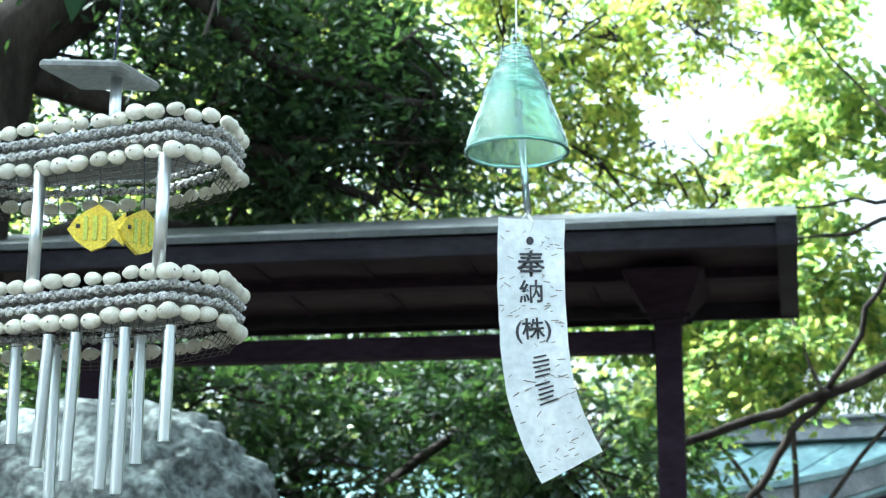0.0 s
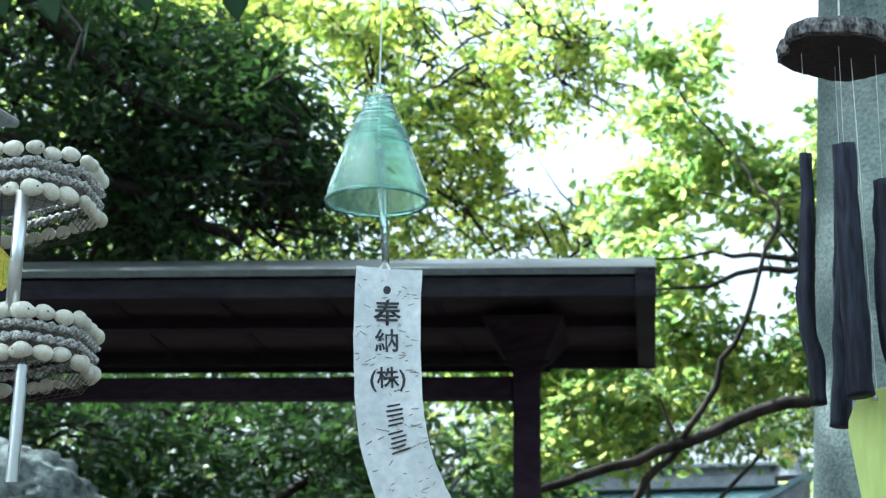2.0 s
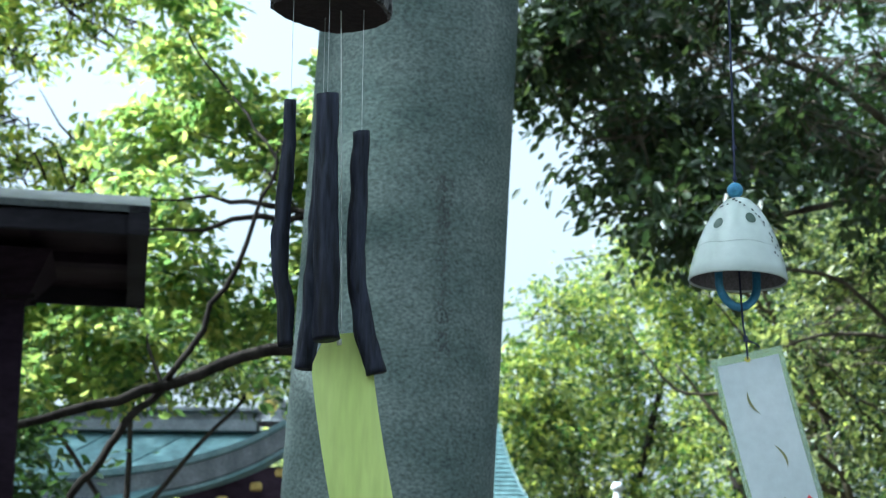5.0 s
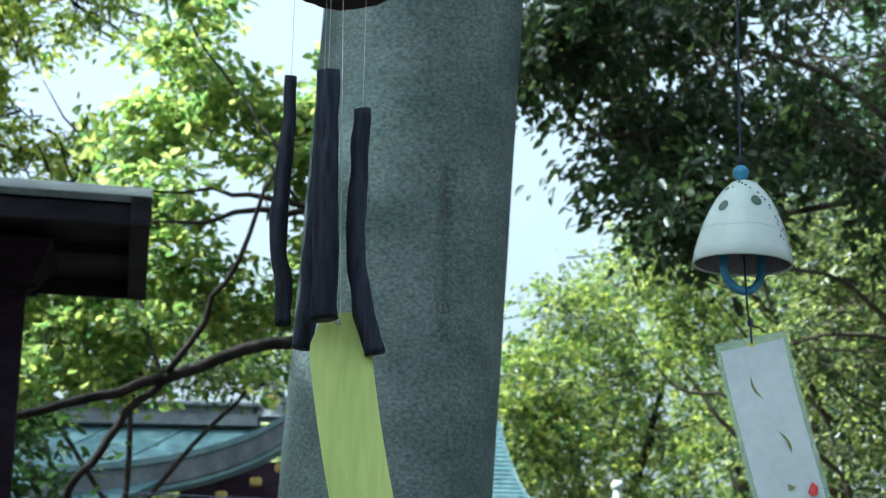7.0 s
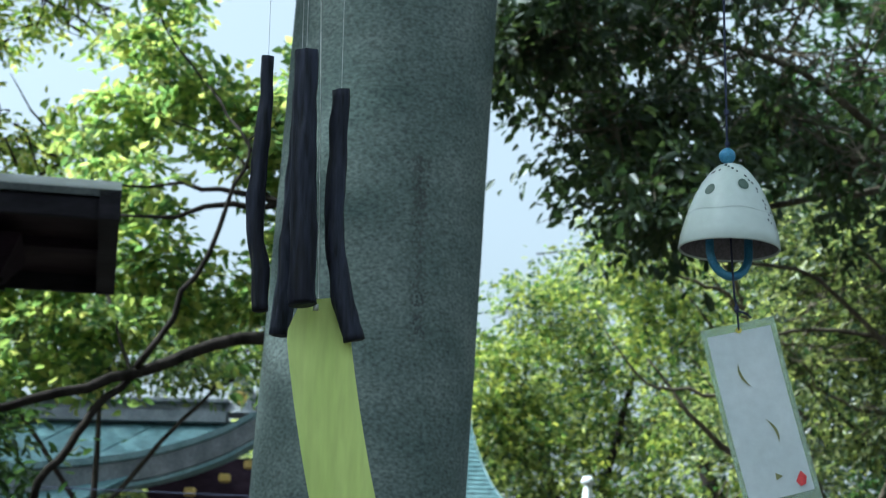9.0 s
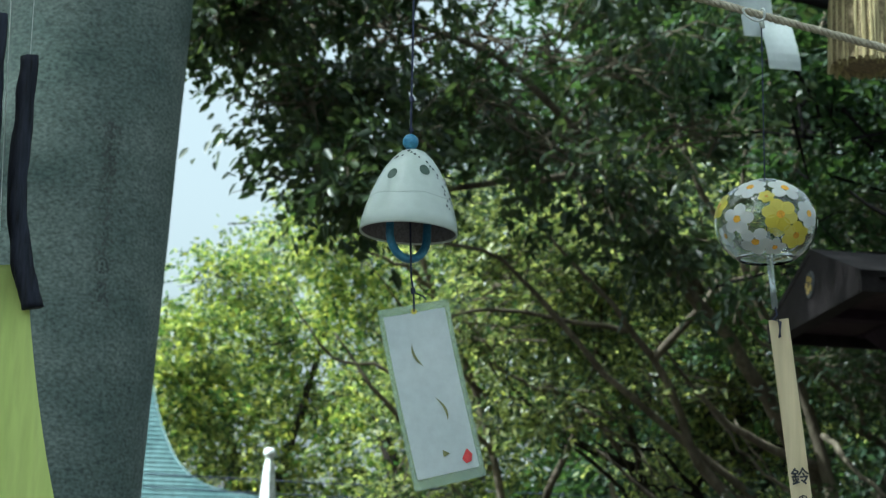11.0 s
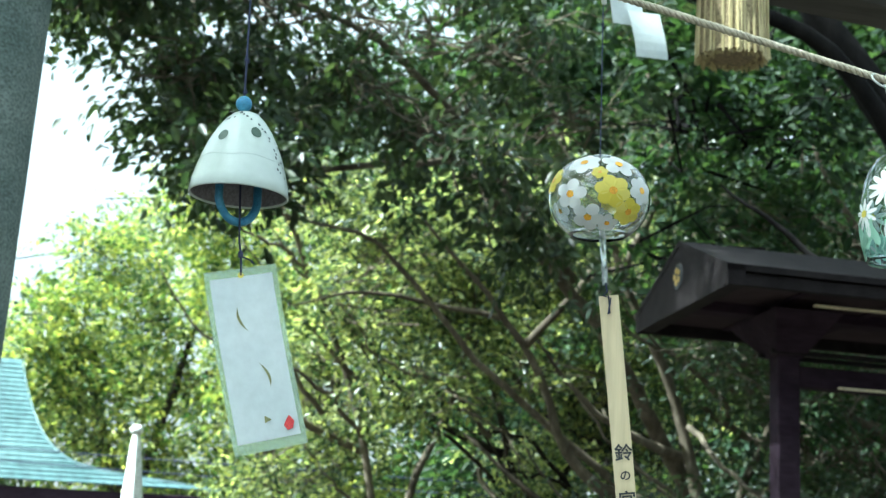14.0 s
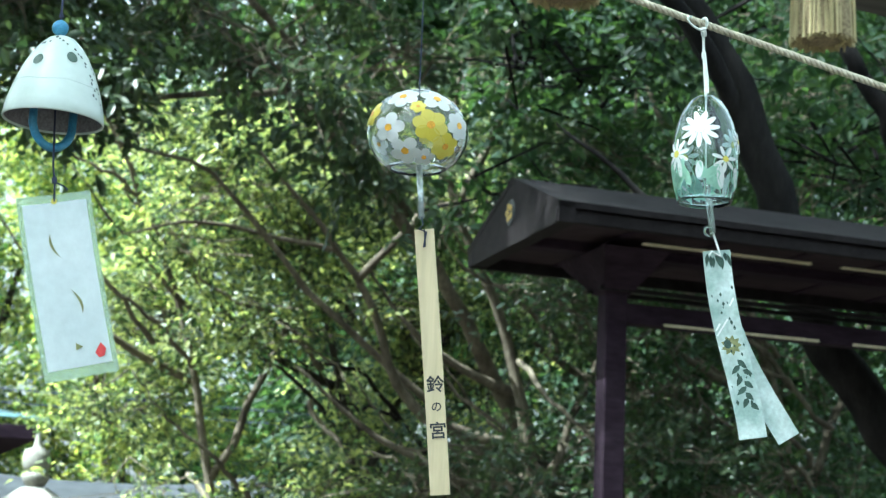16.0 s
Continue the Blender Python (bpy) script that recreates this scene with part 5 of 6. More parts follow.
for v in bm.verts:
    v.co.x += 0.3 * v.co.y
    v.co = rot @ v.co
part("top_board", bm, M_GREYWOOD, sm, "grey painted wooden hanger board")
part("stem", tubes(([Vector((-0.888, 1.5, 2.104)) - so, Vector((-0.889, 1.5, 2.03)) - so], 0.0058), seg=14), M_ALU, sm, smooth=True)
part("hanging_cord", tubes(([(0, 0, 0), Vector((-0.893, 1.5, 2.108)) - so], 0.0012), seg=6), M_CORD, sm)
loop_knot(sm, M_WCORD)


def hollow(p, q, r):
    bm = bmesh.new()
    tube(bm, [p, q], r, 18, False)
    tube(bm, [p, q], r * 0.84, 18, False)
    return bm


for x0, z0, x1, z1, y, r in ((-0.8033, 2.0, -0.806, 1.885, 1.45, 0.0062), (-0.945, 2.0, -0.947, 1.88, 1.462, 0.0062)):
    part("strut_tube", tubes(([Vector((x0, y, z0)) - so, Vector((x1, y, z1)) - so], r), seg=16), M_ALU, sm, smooth=True)
for i, (x0, x1, zb, dy) in enumerate(((-0.959, -0.9594, 1.7366, 0.03), (-0.924, -0.9315, 1.7144, 0.0), (-0.916, -0.9154, 1.66, 0.05), (-0.895, -0.9003, 1.7002, 0.0), (-0.8605, -0.8635, 1.6911, 0.01), (-0.8433, -0.8459, 1.6863, -0.005), (-0.8271, -0.827, 1.7124, 0.03), (-0.7969, -0.7993, 1.7314, 0.0), (-1.0, -1.003, 1.72, 0.02), (-1.04, -1.042, 1.7, 0.04))):
    k = 1 + dy / 1.46
    tp, bt = Vector((x0 * k, 1.46 + dy, 1.838)) - so, Vector((x1 * k, 1.46 + dy, 1.5 + (zb - 1.5) * k)) - so
    tb = part("chime_tube", hollow(tp, bt, 0.0057), M_ALU, sm, smooth=True)
    part("tube_cord", tubes(([tp + Vector((-0.006, 0, -0.012)), tp + Vector((0, 0, 0.02)), tp + Vector((0.006, 0, -0.012))], 0.0007), seg=5), M_CORD, tb)
for fx, fz, fy, yaw in ((-0.888, 1.94, 1.475, 0.35), (-0.848, 1.936, 1.49, 1.2)):
    m = Matrix.Translation(Vector((fx, fy, fz)) - so) @ Matrix.Rotation(yaw, 4, "Z") @ Matrix.Scale(1.3, 4)
    out = [(-0.021, 0.0), (-0.015, 0.009), (-0.006, 0.015), (0.002, 0.019), (0.01, 0.013), (0.014, 0.006), (0.021, 0.013), (0.0225, 0.0), (0.02, -0.012), (0.013, -0.006), (0.006, -0.013), (-0.003, -0.016), (-0.008, -0.013), (-0.015, -0.008)]
    bm = bmesh.new()
    a = [bm.verts.new(m @ Vector((x, -0.002, z))) for x, z in out]
    b = [bm.verts.new(m @ Vector((x, 0.002, z))) for x, z in out]
    bm.faces.new(a)
    bm.faces.new(b[::-1])
    for i in range(len(a)):
        bm.faces.new((a[i], a[(i + 1) % len(a)], b[(i + 1) % len(a)], b[i]))
    fish = part("fish_charm", bm, M_FISH, sm, "yellow flat wooden fish charm")
    for k in range(3):
        part("stripe", boxes((-0.009 + k * 0.007, -0.006 + k * 0.007, -0.0032, -0.0022, -0.008, 0.010), m=m), M_FISHG, fish)
    part("eye", boxes((-0.0145, -0.0115, -0.0032, -0.0022, 0.001, 0.004), m=m, bevel=0.0004), M_INK, fish)
    part("fish_cord", tubes(([m @ Vector((0.002, 0, 0.018)), Vector((fx, fy, 2.02)) - so], 0.0006), seg=5), M_CORD, sm)

# green ribbed glass bell with a long paper tag
gx = -0.474
gb = chime("glass_bell", gx, "green ribbed glass cone bell with inscribed paper tag")
go = gb.location
pr = [(0.0085, 0.1), (0.0118, 0.0975), (0.0145, 0.09), (0.0178, 0.08), (0.0222, 0.068), (0.0275, 0.056), (0.0326, 0.044), (0.0402, 0.024), (0.0448, 0.01), (0.0464, 0.0)]
fine = []
for (r0, z0), (r1, z1) in zip(pr, pr[1:]):
    for k in range(7):
        q = k / 7
        z = z0 + (z1 - z0) * q
        amp = 0.0011 * min(1.0, max(0.0, (z - 0.042) / 0.02))
        fine.append((r0 + (r1 - r0) * q + amp * math.sin(z * 1500), z))
fine.append(pr[-1])
prof = fine + [(0.0462, -0.0016), (0.0444, -0.001)] + [(max(r - 0.0026, 0.006), z - 0.001) for r, z in fine[::-1]]
bm = revolve(prof, 56, True, lambda q, z: 0.0007 * math.sin(q * 2 * math.pi * 2 + z * 260) * min(1.0, max(0.0, (z - 0.04) / 0.03)))
rimz = 1.982
bmesh.ops.translate(bm, verts=bm.verts[:], vec=Vector((-0.476, 1.5, rimz)) - go)
body = part("bell_body", bm, G_GREEN, gb, "green ribbed blown glass bell", smooth=True)
bm = bmesh.new()
for k in range(6):
    z = 0.052 + 0.0042 * k
    r = np.interp(z, [q[1] for q in pr[::-1]], [q[0] for q in pr[::-1]]) + 0.0012
    pts = [Vector((-0.476 + r * math.cos(a), 1.5 + r * math.sin(a), rimz + z + 0.0016 * math.sin(a * 2 + k))) - go for a in (2 * math.pi * i / 40 for i in range(41))]
    tube(bm, pts, 0.0008 + 0.0004 * (k % 3 == 0), 6)
part("glass_thread", bm, G_GREEN, body, "wound threads of green glass", smooth=True)
part("rim", tubes(([Vector((-0.476 + 0.0455 * math.cos(a), 1.5 + 0.0455 * math.sin(a), rimz - 0.0005)) - go for a in (2 * math.pi * i / 56 for i in range(57))], 0.0021), seg=10), G_GREEN, body, "thick rounded glass rim", smooth=True)
part("top_ring", tubes(([Vector((-0.4755 + 0.0045 * math.cos(a), 1.5, rimz + 0.106 + 0.0055 * math.sin(a))) - go for a in (2 * math.pi * i / 18 for i in range(19))], 0.0013), seg=7), G_GREEN, gb, smooth=True)
part("hanging_cord", tubes(([(0, 0, 0), Vector((-0.4755, 1.5, rimz + 0.107)) - go], 0.0009), seg=6), M_WCORD, gb)
loop_knot(gb, M_WCORD)
part("clapper_rod", tubes(([Vector((-0.4745, 1.5, 2.03)) - go, Vector((-0.4665, 1.5, 1.924)) - go], 0.0034), seg=14), G_ROD, gb, "clear glass clapper rod", smooth=True)
part("clapper_cord", tubes(([Vector((-0.4745, 1.5, 2.03)) - go, Vector((-0.4755, 1.5, rimz + 0.095)) - go], 0.0007), seg=5), M_WCORD, gb)
part("tag_cord", tubes(([Vector(q) - go for q in ((-0.4665, 1.5, 1.926), (-0.471, 1.496, 1.916), (-0.464, 1.496, 1.904), (-0.461, 1.497, 1.914), (-0.4665, 1.5, 1.924))], 0.0014), seg=5), M_WCORD, gb)
st = Strip(Vector((-0.462, 1.497, 1.917)) - go, 0.225, 0.0585, [-3, -1, 1, 2, 4, 9, 17, 25, 28], 0.3, 0.003)
tag = part("paper_tag", st.mesh(0.0007, 0.0007), M_WASHI, gb, "white fibrous paper tag with black brush writing")
for ch, y, s in (("奉", 0.043, 0.025), ("納", 0.068, 0.022), ("(株)", 0.101, 0.02)):
    part("inscription", st.word(ch, s, 0.0, y), M_INK, tag, "black brush characters")
for k, y in enumerate((0.132, 0.156)):
    part("inscription", brush_bars(st, 0.004, y, 0.02, k), M_INK, tag)
part("tag_hole", st.patch([(0.0035 * math.cos(q) - 0.001, 0.02 + 0.004 * math.sin(q)) for q in (2 * math.pi * i / 9 for i in range(9))], 0.0009), M_INK, tag)
rg = random.Random(8)
bm = bmesh.new()
for i in range(110):
    x, y, a, l = rg.uniform(-0.027, 0.027), rg.uniform(0.004, 0.22), rg.gauss(0, 0.5), rg.uniform(0.0008, 0.0035)
    c, s, w = math.cos(a) * l, math.sin(a) * l, 0.0004
    bm.faces.new([bm.verts.new(st.at(0.5 + (x + dx) / st.w, (y + dy) / st.L, 0.0008)[0]) for dx, dy in ((-c, -s - w), (c, s - w), (c, s + w), (-c, -s + w))])
tagged(part("fibre_flecks", bm, M_FLECK, tag), kind="stuff")

# charcoal chime under a bark slice
cx = -0.06
cc = chime("charcoal_chime", cx, "charcoal stick chime under a bark-edged wood slice with lime tag")
co = cc.location
bm = bmesh.new()
rings = []
rg = random.Random(14)
n = 60
tilt = Matrix.Translation(Vector((-0.0625, 1.5, 2.088)) - co) @ Matrix.Rotation(radians(-6), 4, "X") @ Matrix.Rotation(radians(4), 4, "Y")
prof = [(0.9, -0.008, 0), (1.0, -0.006, 1), (1.03, 0.0, 1), (0.99, 0.008, 1), (0.93, 0.0095, 0)]
rad = []
for k in range(n):
    a = 2 * math.pi * k / n
    r = 0.049 * (1 + 0.06 * math.sin(a * 2 + 1) + 0.04 * math.sin(a * 5)) + 0.0022 * (rg.random() - 0.5)
    if abs(a - math.pi * 1.1) < 0.16:
        r *= 0.9
    rad.append(r)
low = [tilt @ Vector((math.cos(2 * math.pi * k / n) * rad[k] * 0.95, math.sin(2 * math.pi * k / n) * rad[k] * 0.95, z)) for z in (-0.0085, 0.008) for k in range(n)]
a = [bm.verts.new(q) for q in low[:n]]
b = [bm.verts.new(q) for q in low[n:]]
bm.faces.new(a[::-1])
bm.faces.new(b)
for k in range(n):
    bm.faces.new((a[k], a[(k + 1) % n], b[(k + 1) % n], b[k]))
part("wood_slice", bm, M_CUTWOOD, cc, "dark sawn wood slice")
bm = bmesh.new()
for fr, z, j in prof:
    rings.append([bm.verts.new(tilt @ Vector((math.cos(2 * math.pi * k / n) * (rad[k] * fr + j * 0.0022 * noise.noise(Vector((k * 0.55, z * 300, 2)))), math.sin(2 * math.pi * k / n) * (rad[k] * fr + j * 0.0022 * noise.noise(Vector((k * 0.55, z * 300, 7)))), z + 0.0012 * noise.noise(Vector((k * 0.4, 1, z)))))) for k in range(n)])
for a, b in zip(rings, rings[1:]):
    for k in range(n):
        bm.faces.new((a[k], a[(k + 1) % n], b[(k + 1) % n], b[k]))
part("bark_rim", bm, M_CORKBARK, cc, "pale flaky bark rim")


def stick(pts, radii, seed):
    p = curve_pts([Vector(q) - co for q in pts], 7)
    p = [q + Vector((noise.noise(Vector((seed * 9, 0, q.z * 42))), noise.noise(Vector((seed * 9 + 4, 0, q.z * 42))), 0)) * 0.0016 for q in p]
    k = len(p) - 1
    r = [float(np.interp(i / k, np.linspace(0, 1, len(radii)), radii)) for i in range(k + 1)]
    bm = tubes((p, r), seg=18)
    for v in bm.verts:
        v.co += Vector((noise.noise(v.co * Vector((1, 1, 0.25)) * 0 + Vector((v.co.x * 180, v.co.y * 180, v.co.z * 25 + seed))), noise.noise(Vector((v.co.x * 180, v.co.y * 180, v.co.z * 25 + seed + 9))), 0)) * 0.0022
    s = part("charcoal_stick", bm, M_CHAR, cc, "matt grey-black charcoal branch", smooth=True)
    part("nylon_line", tubes(([p[0], p[0] + Vector((0, 0, 2.082 - pts[0][2]))], 0.00028), seg=4), M_LINE, cc)


stick([(-0.0937, 1.485, 1.9915), (-0.0945, 1.485, 1.95), (-0.0965, 1.485, 1.91), (-0.1, 1.485, 1.87), (-0.0985, 1.485, 1.84), (-0.093, 1.485, 1.81), (-0.0915, 1.485, 1.778)], [0.0048, 0.0056, 0.0062, 0.0078, 0.0066, 0.0074, 0.0072], 1)
stick([(-0.062, 1.478, 1.9945), (-0.0618, 1.478, 1.94), (-0.0612, 1.478, 1.89), (-0.0595, 1.478, 1.84), (-0.059, 1.478, 1.80), (-0.0585, 1.478, 1.782)], [0.0096, 0.0098, 0.0102, 0.0106, 0.0108, 0.0112], 2)
stick([(-0.068, 1.515, 1.972), (-0.0685, 1.515, 1.92), (-0.072, 1.515, 1.86), (-0.0745, 1.515, 1.80), (-0.0775, 1.515, 1.764)], [0.0062, 0.0074, 0.008, 0.0086, 0.0088], 3)
stick([(-0.0334, 1.495, 1.9665), (-0.0342, 1.495, 1.92), (-0.0355, 1.495, 1.87), (-0.0325, 1.495, 1.82), (-0.0255, 1.495, 1.785), (-0.018, 1.495, 1.757)], [0.0076, 0.0078, 0.008, 0.0082, 0.0088, 0.0086], 4)
part("hanging_cord", tubes(([(0, 0, 0), Vector((-0.0625, 1.5, 2.09)) - co], 0.0009), ([Vector((-0.0535, 1.5, 2.085)) - co, Vector((-0.047, 1.505, 1.79)) - co], 0.0004), seg=5), M_WCORD, cc)
loop_knot(cc, M_WCORD)
st = Strip(Vector((-0.0485, 1.503, 1.792)) - co, 0.235, 0.051, [4, 8, 10, 12, 15, 18], 0.03, 0.002, 0.55)
part("lime_tag", st.mesh(0.0008), M_LIME, cc, "blank lime green paper tag")
part("bead", tubes(([Vector((-0.0485, 1.495, 1.786)) - co, Vector((-0.0483, 1.495, 1.781)) - co], 0.0022), seg=8), M_ALU, cc, smooth=True)

# white ceramic bell
wx = 0.2865
wb = chime("ceramic_bell", wx, "white glazed ceramic bell with dark dots and blue bead")
wo = wb.location
AZ = 10.8
pr = [(0.0, 0.0725), (0.005, 0.072), (0.011, 0.0695), (0.0175, 0.063), (0.0235, 0.0545), (0.029, 0.044), (0.0338, 0.032), (0.0376, 0.02), (0.0402, 0.01), (0.0418, 0.0)]
cen = Vector((0.2868, 1.5, 1.8405)) - wo
tl = Matrix.Translation(cen) @ Matrix.Rotation(radians(2), 4, "Y")
inner = [(0.0398, 0.0002), (0.0385, 0.008), (0.0355, 0.02), (0.0315, 0.032), (0.0265, 0.043), (0.02, 0.054), (0.012, 0.063), (0.0, 0.067)]
bm = revolve(pr + [(0.0412, -0.0012), (0.0404, -0.0012), (0.0396, 0.0004)], 56, False)
bm.transform(tl)
wbody = part("bell_body", bm, M_CERAMIC, wb, "white glazed ceramic dome", smooth=True)
# inner wall in a darker grey than the outside
bm = revolve([(0.0396, 0.0004)] + inner[1:], 56, False)
bm.transform(tl)
part("inner_wall", bm, M_INNER, wbody, "dark grey inside of the dome", smooth=True)


def on_bell(lon, z, k=0.0004):
    r = float(np.interp(z, [q[1] for q in pr[::-1]], [q[0] for q in pr[::-1]])) + k
    a = radians(lon - AZ)
    return tl @ Vector((r * math.sin(a), -r * math.cos(a), z))


def bell_dot(lon, z, s, material, name):
    bm = bmesh.new()
    r = float(np.interp(z, [q[1] for q in pr[::-1]], [q[0] for q in pr[::-1]]))
    bm.faces.new([bm.verts.new(on_bell(lon + math.degrees(s / r) * math.cos(q), z + 1.1 * s * math.sin(q))) for q in (2 * math.pi * i / 12 for i in range(12))])
    part(name, bm, material, wbody)


for lon, z, s in ((-33, 0.044, 0.0046), (24, 0.0485, 0.0046), (88, 0.034, 0.0046), (130, 0.046, 0.0046), (-140, 0.042, 0.0046)):
    bell_dot(lon, z, s, M_SAGE, "green_dot")
rg = random.Random(17)
for path in (((-12, 0.068), (-4, 0.066), (6, 0.064), (20, 0.061), (32, 0.057)), ((38, 0.053), (46, 0.051), (50, 0.046), (54, 0.043), (51, 0.036), (57, 0.033), (56, 0.029), (58, 0.024), (55, 0.019)), ((66, 0.044), (70, 0.04), (62, 0.03), (66, 0.027), (68, 0.023), (64, 0.017), (67, 0.014)), ((-50, 0.061), (-40, 0.0615), (-30, 0.0625), (-60, 0.058), (-70, 0.054), (-80, 0.05), (-85, 0.044))):
    for lon, z in path:
        bell_dot(lon + rg.gauss(0, 2), z, rg.uniform(0.0008, 0.0013), M_DOT, "small_dot")
bm = bmesh.new()
tube(bm, [on_bell(a, 0.0265 + 0.0008 * math.sin(a * 0.1), 0.0001) for a in range(-170, 191, 8)], 0.00022, 4)
part("throwing_line", bm, M_CERAMIC, wbody)
bm = bmesh.new()
bmesh.ops.create_uvsphere(bm, u_segments=20, v_segments=14, radius=0.0068)
bmesh.ops.translate(bm, verts=bm.verts[:], vec=cen + Vector((0, 0, 0.079)))
part("bead", bm, M_BLUE, wb, "blue clay bead", smooth=True)
part("clapper", tubes(([cen + Vector((0.0195 * math.sin(a) * 0.9, 0.008 * math.sin(a), -0.001 - 0.022 * math.cos(a) + (0.02 if abs(a) > 1.5 else 0))) for a in np.linspace(-1.6, 1.6, 15)], 0.0036), seg=10), M_BLUE, wb, "blue clay hoop clapper", smooth=True)
part("hanging_cord", tubes(([(0, 0, 0), cen + Vector((0, 0, 0.08))], 0.001), ([cen + Vector((0.0004, 0, 0.115)), cen + Vector((0, 0, 0.119))], 0.0022), ([cen + Vector((0.0004, 0, 0.088)), cen + Vector((0, 0, 0.091))], 0.002), seg=6), M_CORD, wb)
loop_knot(wb, M_WCORD)
part("tag_cord", tubes(([cen + Vector(q) for q in ((0.0, 0.0, 0.045), (0.002, -0.003, -0.024), (0.003, -0.002, -0.04), (0.005, -0.002, -0.05), (0.006, -0.002, -0.068))], 0.0009), ([cen + Vector(q) for q in ((0.0045, -0.002, -0.048), (0.005, -0.002, -0.053))], 0.0022), ([cen + Vector(q) for q in ((0.005, -0.003, -0.052), (0.013, -0.004, -0.055), (0.016, -0.004, -0.058))], 0.0007), seg=5), M_CORD, wb)
st = Strip(cen + Vector((0.005, 0.0, -0.062)), 0.152, 0.06, [11, 13, 14, 14], -0.19, 0.001)
tag = part("laminate_film", st.mesh(0.0005), M_FILM, wb, "clear plastic film round the paper tag")
part("paper_tag", sheet(lambda u, v: st.at(0.07 + 0.86 * u, 0.045 + 0.9 * v, 0.0006), 6, 20, 0.0004), M_PAPER, tag, "white paper tag with pressed grass and red mark")
part("red_mark", st.patch([(0.019, 0.127), (0.0225, 0.1325), (0.0205, 0.138), (0.016, 0.139), (0.0135, 0.1345), (0.0165, 0.13)], 0.0018), M_RED, tag, "small red seal mark")
part("eyelet", st.patch([(0.0025 * math.cos(q), 0.006 + 0.0025 * math.sin(q)) for q in (2 * math.pi * i / 10 for i in range(10))], 0.0018), M_YPAINT, tag)
for x, y, s in ((-0.0035, 0.043, -1), (0.006, 0.091, 1)):
    edge = [(x + s * 0.003 * (1 - q * q) + 0.003 * q + 0.0011 * w * (1 - q * q), y + 0.0105 * q) for w, ks in ((1, range(-4, 5)), (-1, range(3, -4, -1))) for q in (k / 4 for k in ks)]
    part("grass_blade", st.patch(edge, 0.0018), M_GRASS, tag, "pressed dry grass blade")
part("green_chip", st.patch([(-0.0005, 0.124), (0.005, 0.128), (-0.001, 0.13)], 0.0018), M_GRASS, tag, "small green paper chip")

# round glass bell painted with daisies
dx = 0.605
db = chime("painted_glass_bell", dx, "round clear glass bell painted with white and yellow daisies")
do = db.location
RX, RZ, AZD = 0.0447, 0.0392, 22.0
dc = Vector((0.605, 1.5, 1.8695)) - do
out = [(RX * math.cos(radians(b)), RZ * math.sin(radians(b))) for b in range(86, -61, -6)]
prof = [(0.0014, RZ)] + out + [(r - 0.0014, z * 0.965) for r, z in out[::-1]] + [(0.0014, RZ * 0.965)]
bm = revolve(prof, 56, True)
bmesh.ops.translate(bm, verts=bm.verts[:], vec=dc)
dbody = part("bell_body", bm, G_CLEAR, db, "clear blown glass globe", smooth=True)
pl = lambda lon, lat: dc + on_round(AZD, RX, RZ, lon, lat, 1.016)
pl2 = lambda lon, lat: dc + on_round(AZD, RX, RZ, lon, lat, 1.023)
for i, (lon, lat, rad, y) in enumerate(((-32, -7, 19, 0), (17, -4, 20, 1), (-20, 38, 18, 0), (28, 36, 19, 0), (55, 2, 18, 0), (40, -28, 17, 1), (-14, -38, 18, 0), (-66, 18, 17, 1), (2, 20, 9, 1), (14, -46, 12, 0), (112, 5, 16, 0), (165, 12, 16, 1), (-125, -8, 16, 0))):
    flower(dbody, pl, pl2, lon, lat, 6 if i % 3 else 5, rad, M_YPAINT if y else M_WPAINT, M_OPAINT, i, label="yellow painted flower" if y else "white painted daisy")
part("clapper_rod", tubes(([dc + Vector((0.001, 0, -0.008)), dc + Vector((0.007, 0, -0.076))], 0.0028), seg=14), G_ROD, db, "clear glass clapper rod", smooth=True)
part("hanging_cord", tubes(([(0, 0, 0), dc + Vector((0, 0, RZ - 0.004))], 0.0006), ([(0.0, 0, -0.03), (0.0003, 0, -0.034)], 0.0013), seg=5), M_CORD, db)
part("clapper_cord", tubes(([dc + Vector((0, 0, RZ - 0.004)), dc + Vector((0.001, 0, -0.008))], 0.0006), seg=5), M_CORD, db)
part("tag_cord", tubes(([dc + Vector(q) for q in ((0.007, 0, -0.074), (0.008, -0.002, -0.082), (0.004, -0.002, -0.086), (0.011, -0.003, -0.088), (0.009, -0.003, -0.102))], 0.0008), seg=5), M_CORD, db)
loop_knot(db, M_WCORD)
st = Strip(dc + Vector((0.0095, -0.001, -0.0855)), 0.232, 0.0172, [6, 6, 5.6, 5.2], -0.36, 0.0003)
tag = part("veneer_tag", st.mesh(0.0007), M_CREAM, db, "long cream wood veneer tag with black writing")
for ch, y, s in (("鈴", 0.138, 0.0155), ("の", 0.157, 0.01), ("宮", 0.178, 0.0155)):
    part("inscription", st.word(ch, s, 0.001, y), M_INK, tag, "black brush character")
part("slot", st.patch([(-0.0006, 0.0), (0.0006, 0.0), (0.0006, 0.016), (-0.0006, 0.016)], 0.0009), M_INK, tag)

# tall oval glass bell with a forked printed tag
ox = 0.888
ob_ = chime("oval_glass_bell", ox, "tall oval pale aqua glass bell painted with white flowers")
oo = ob_.location
oc = Vector((0.892, 1.5, 1.889)) - oo
AZO = 31.0
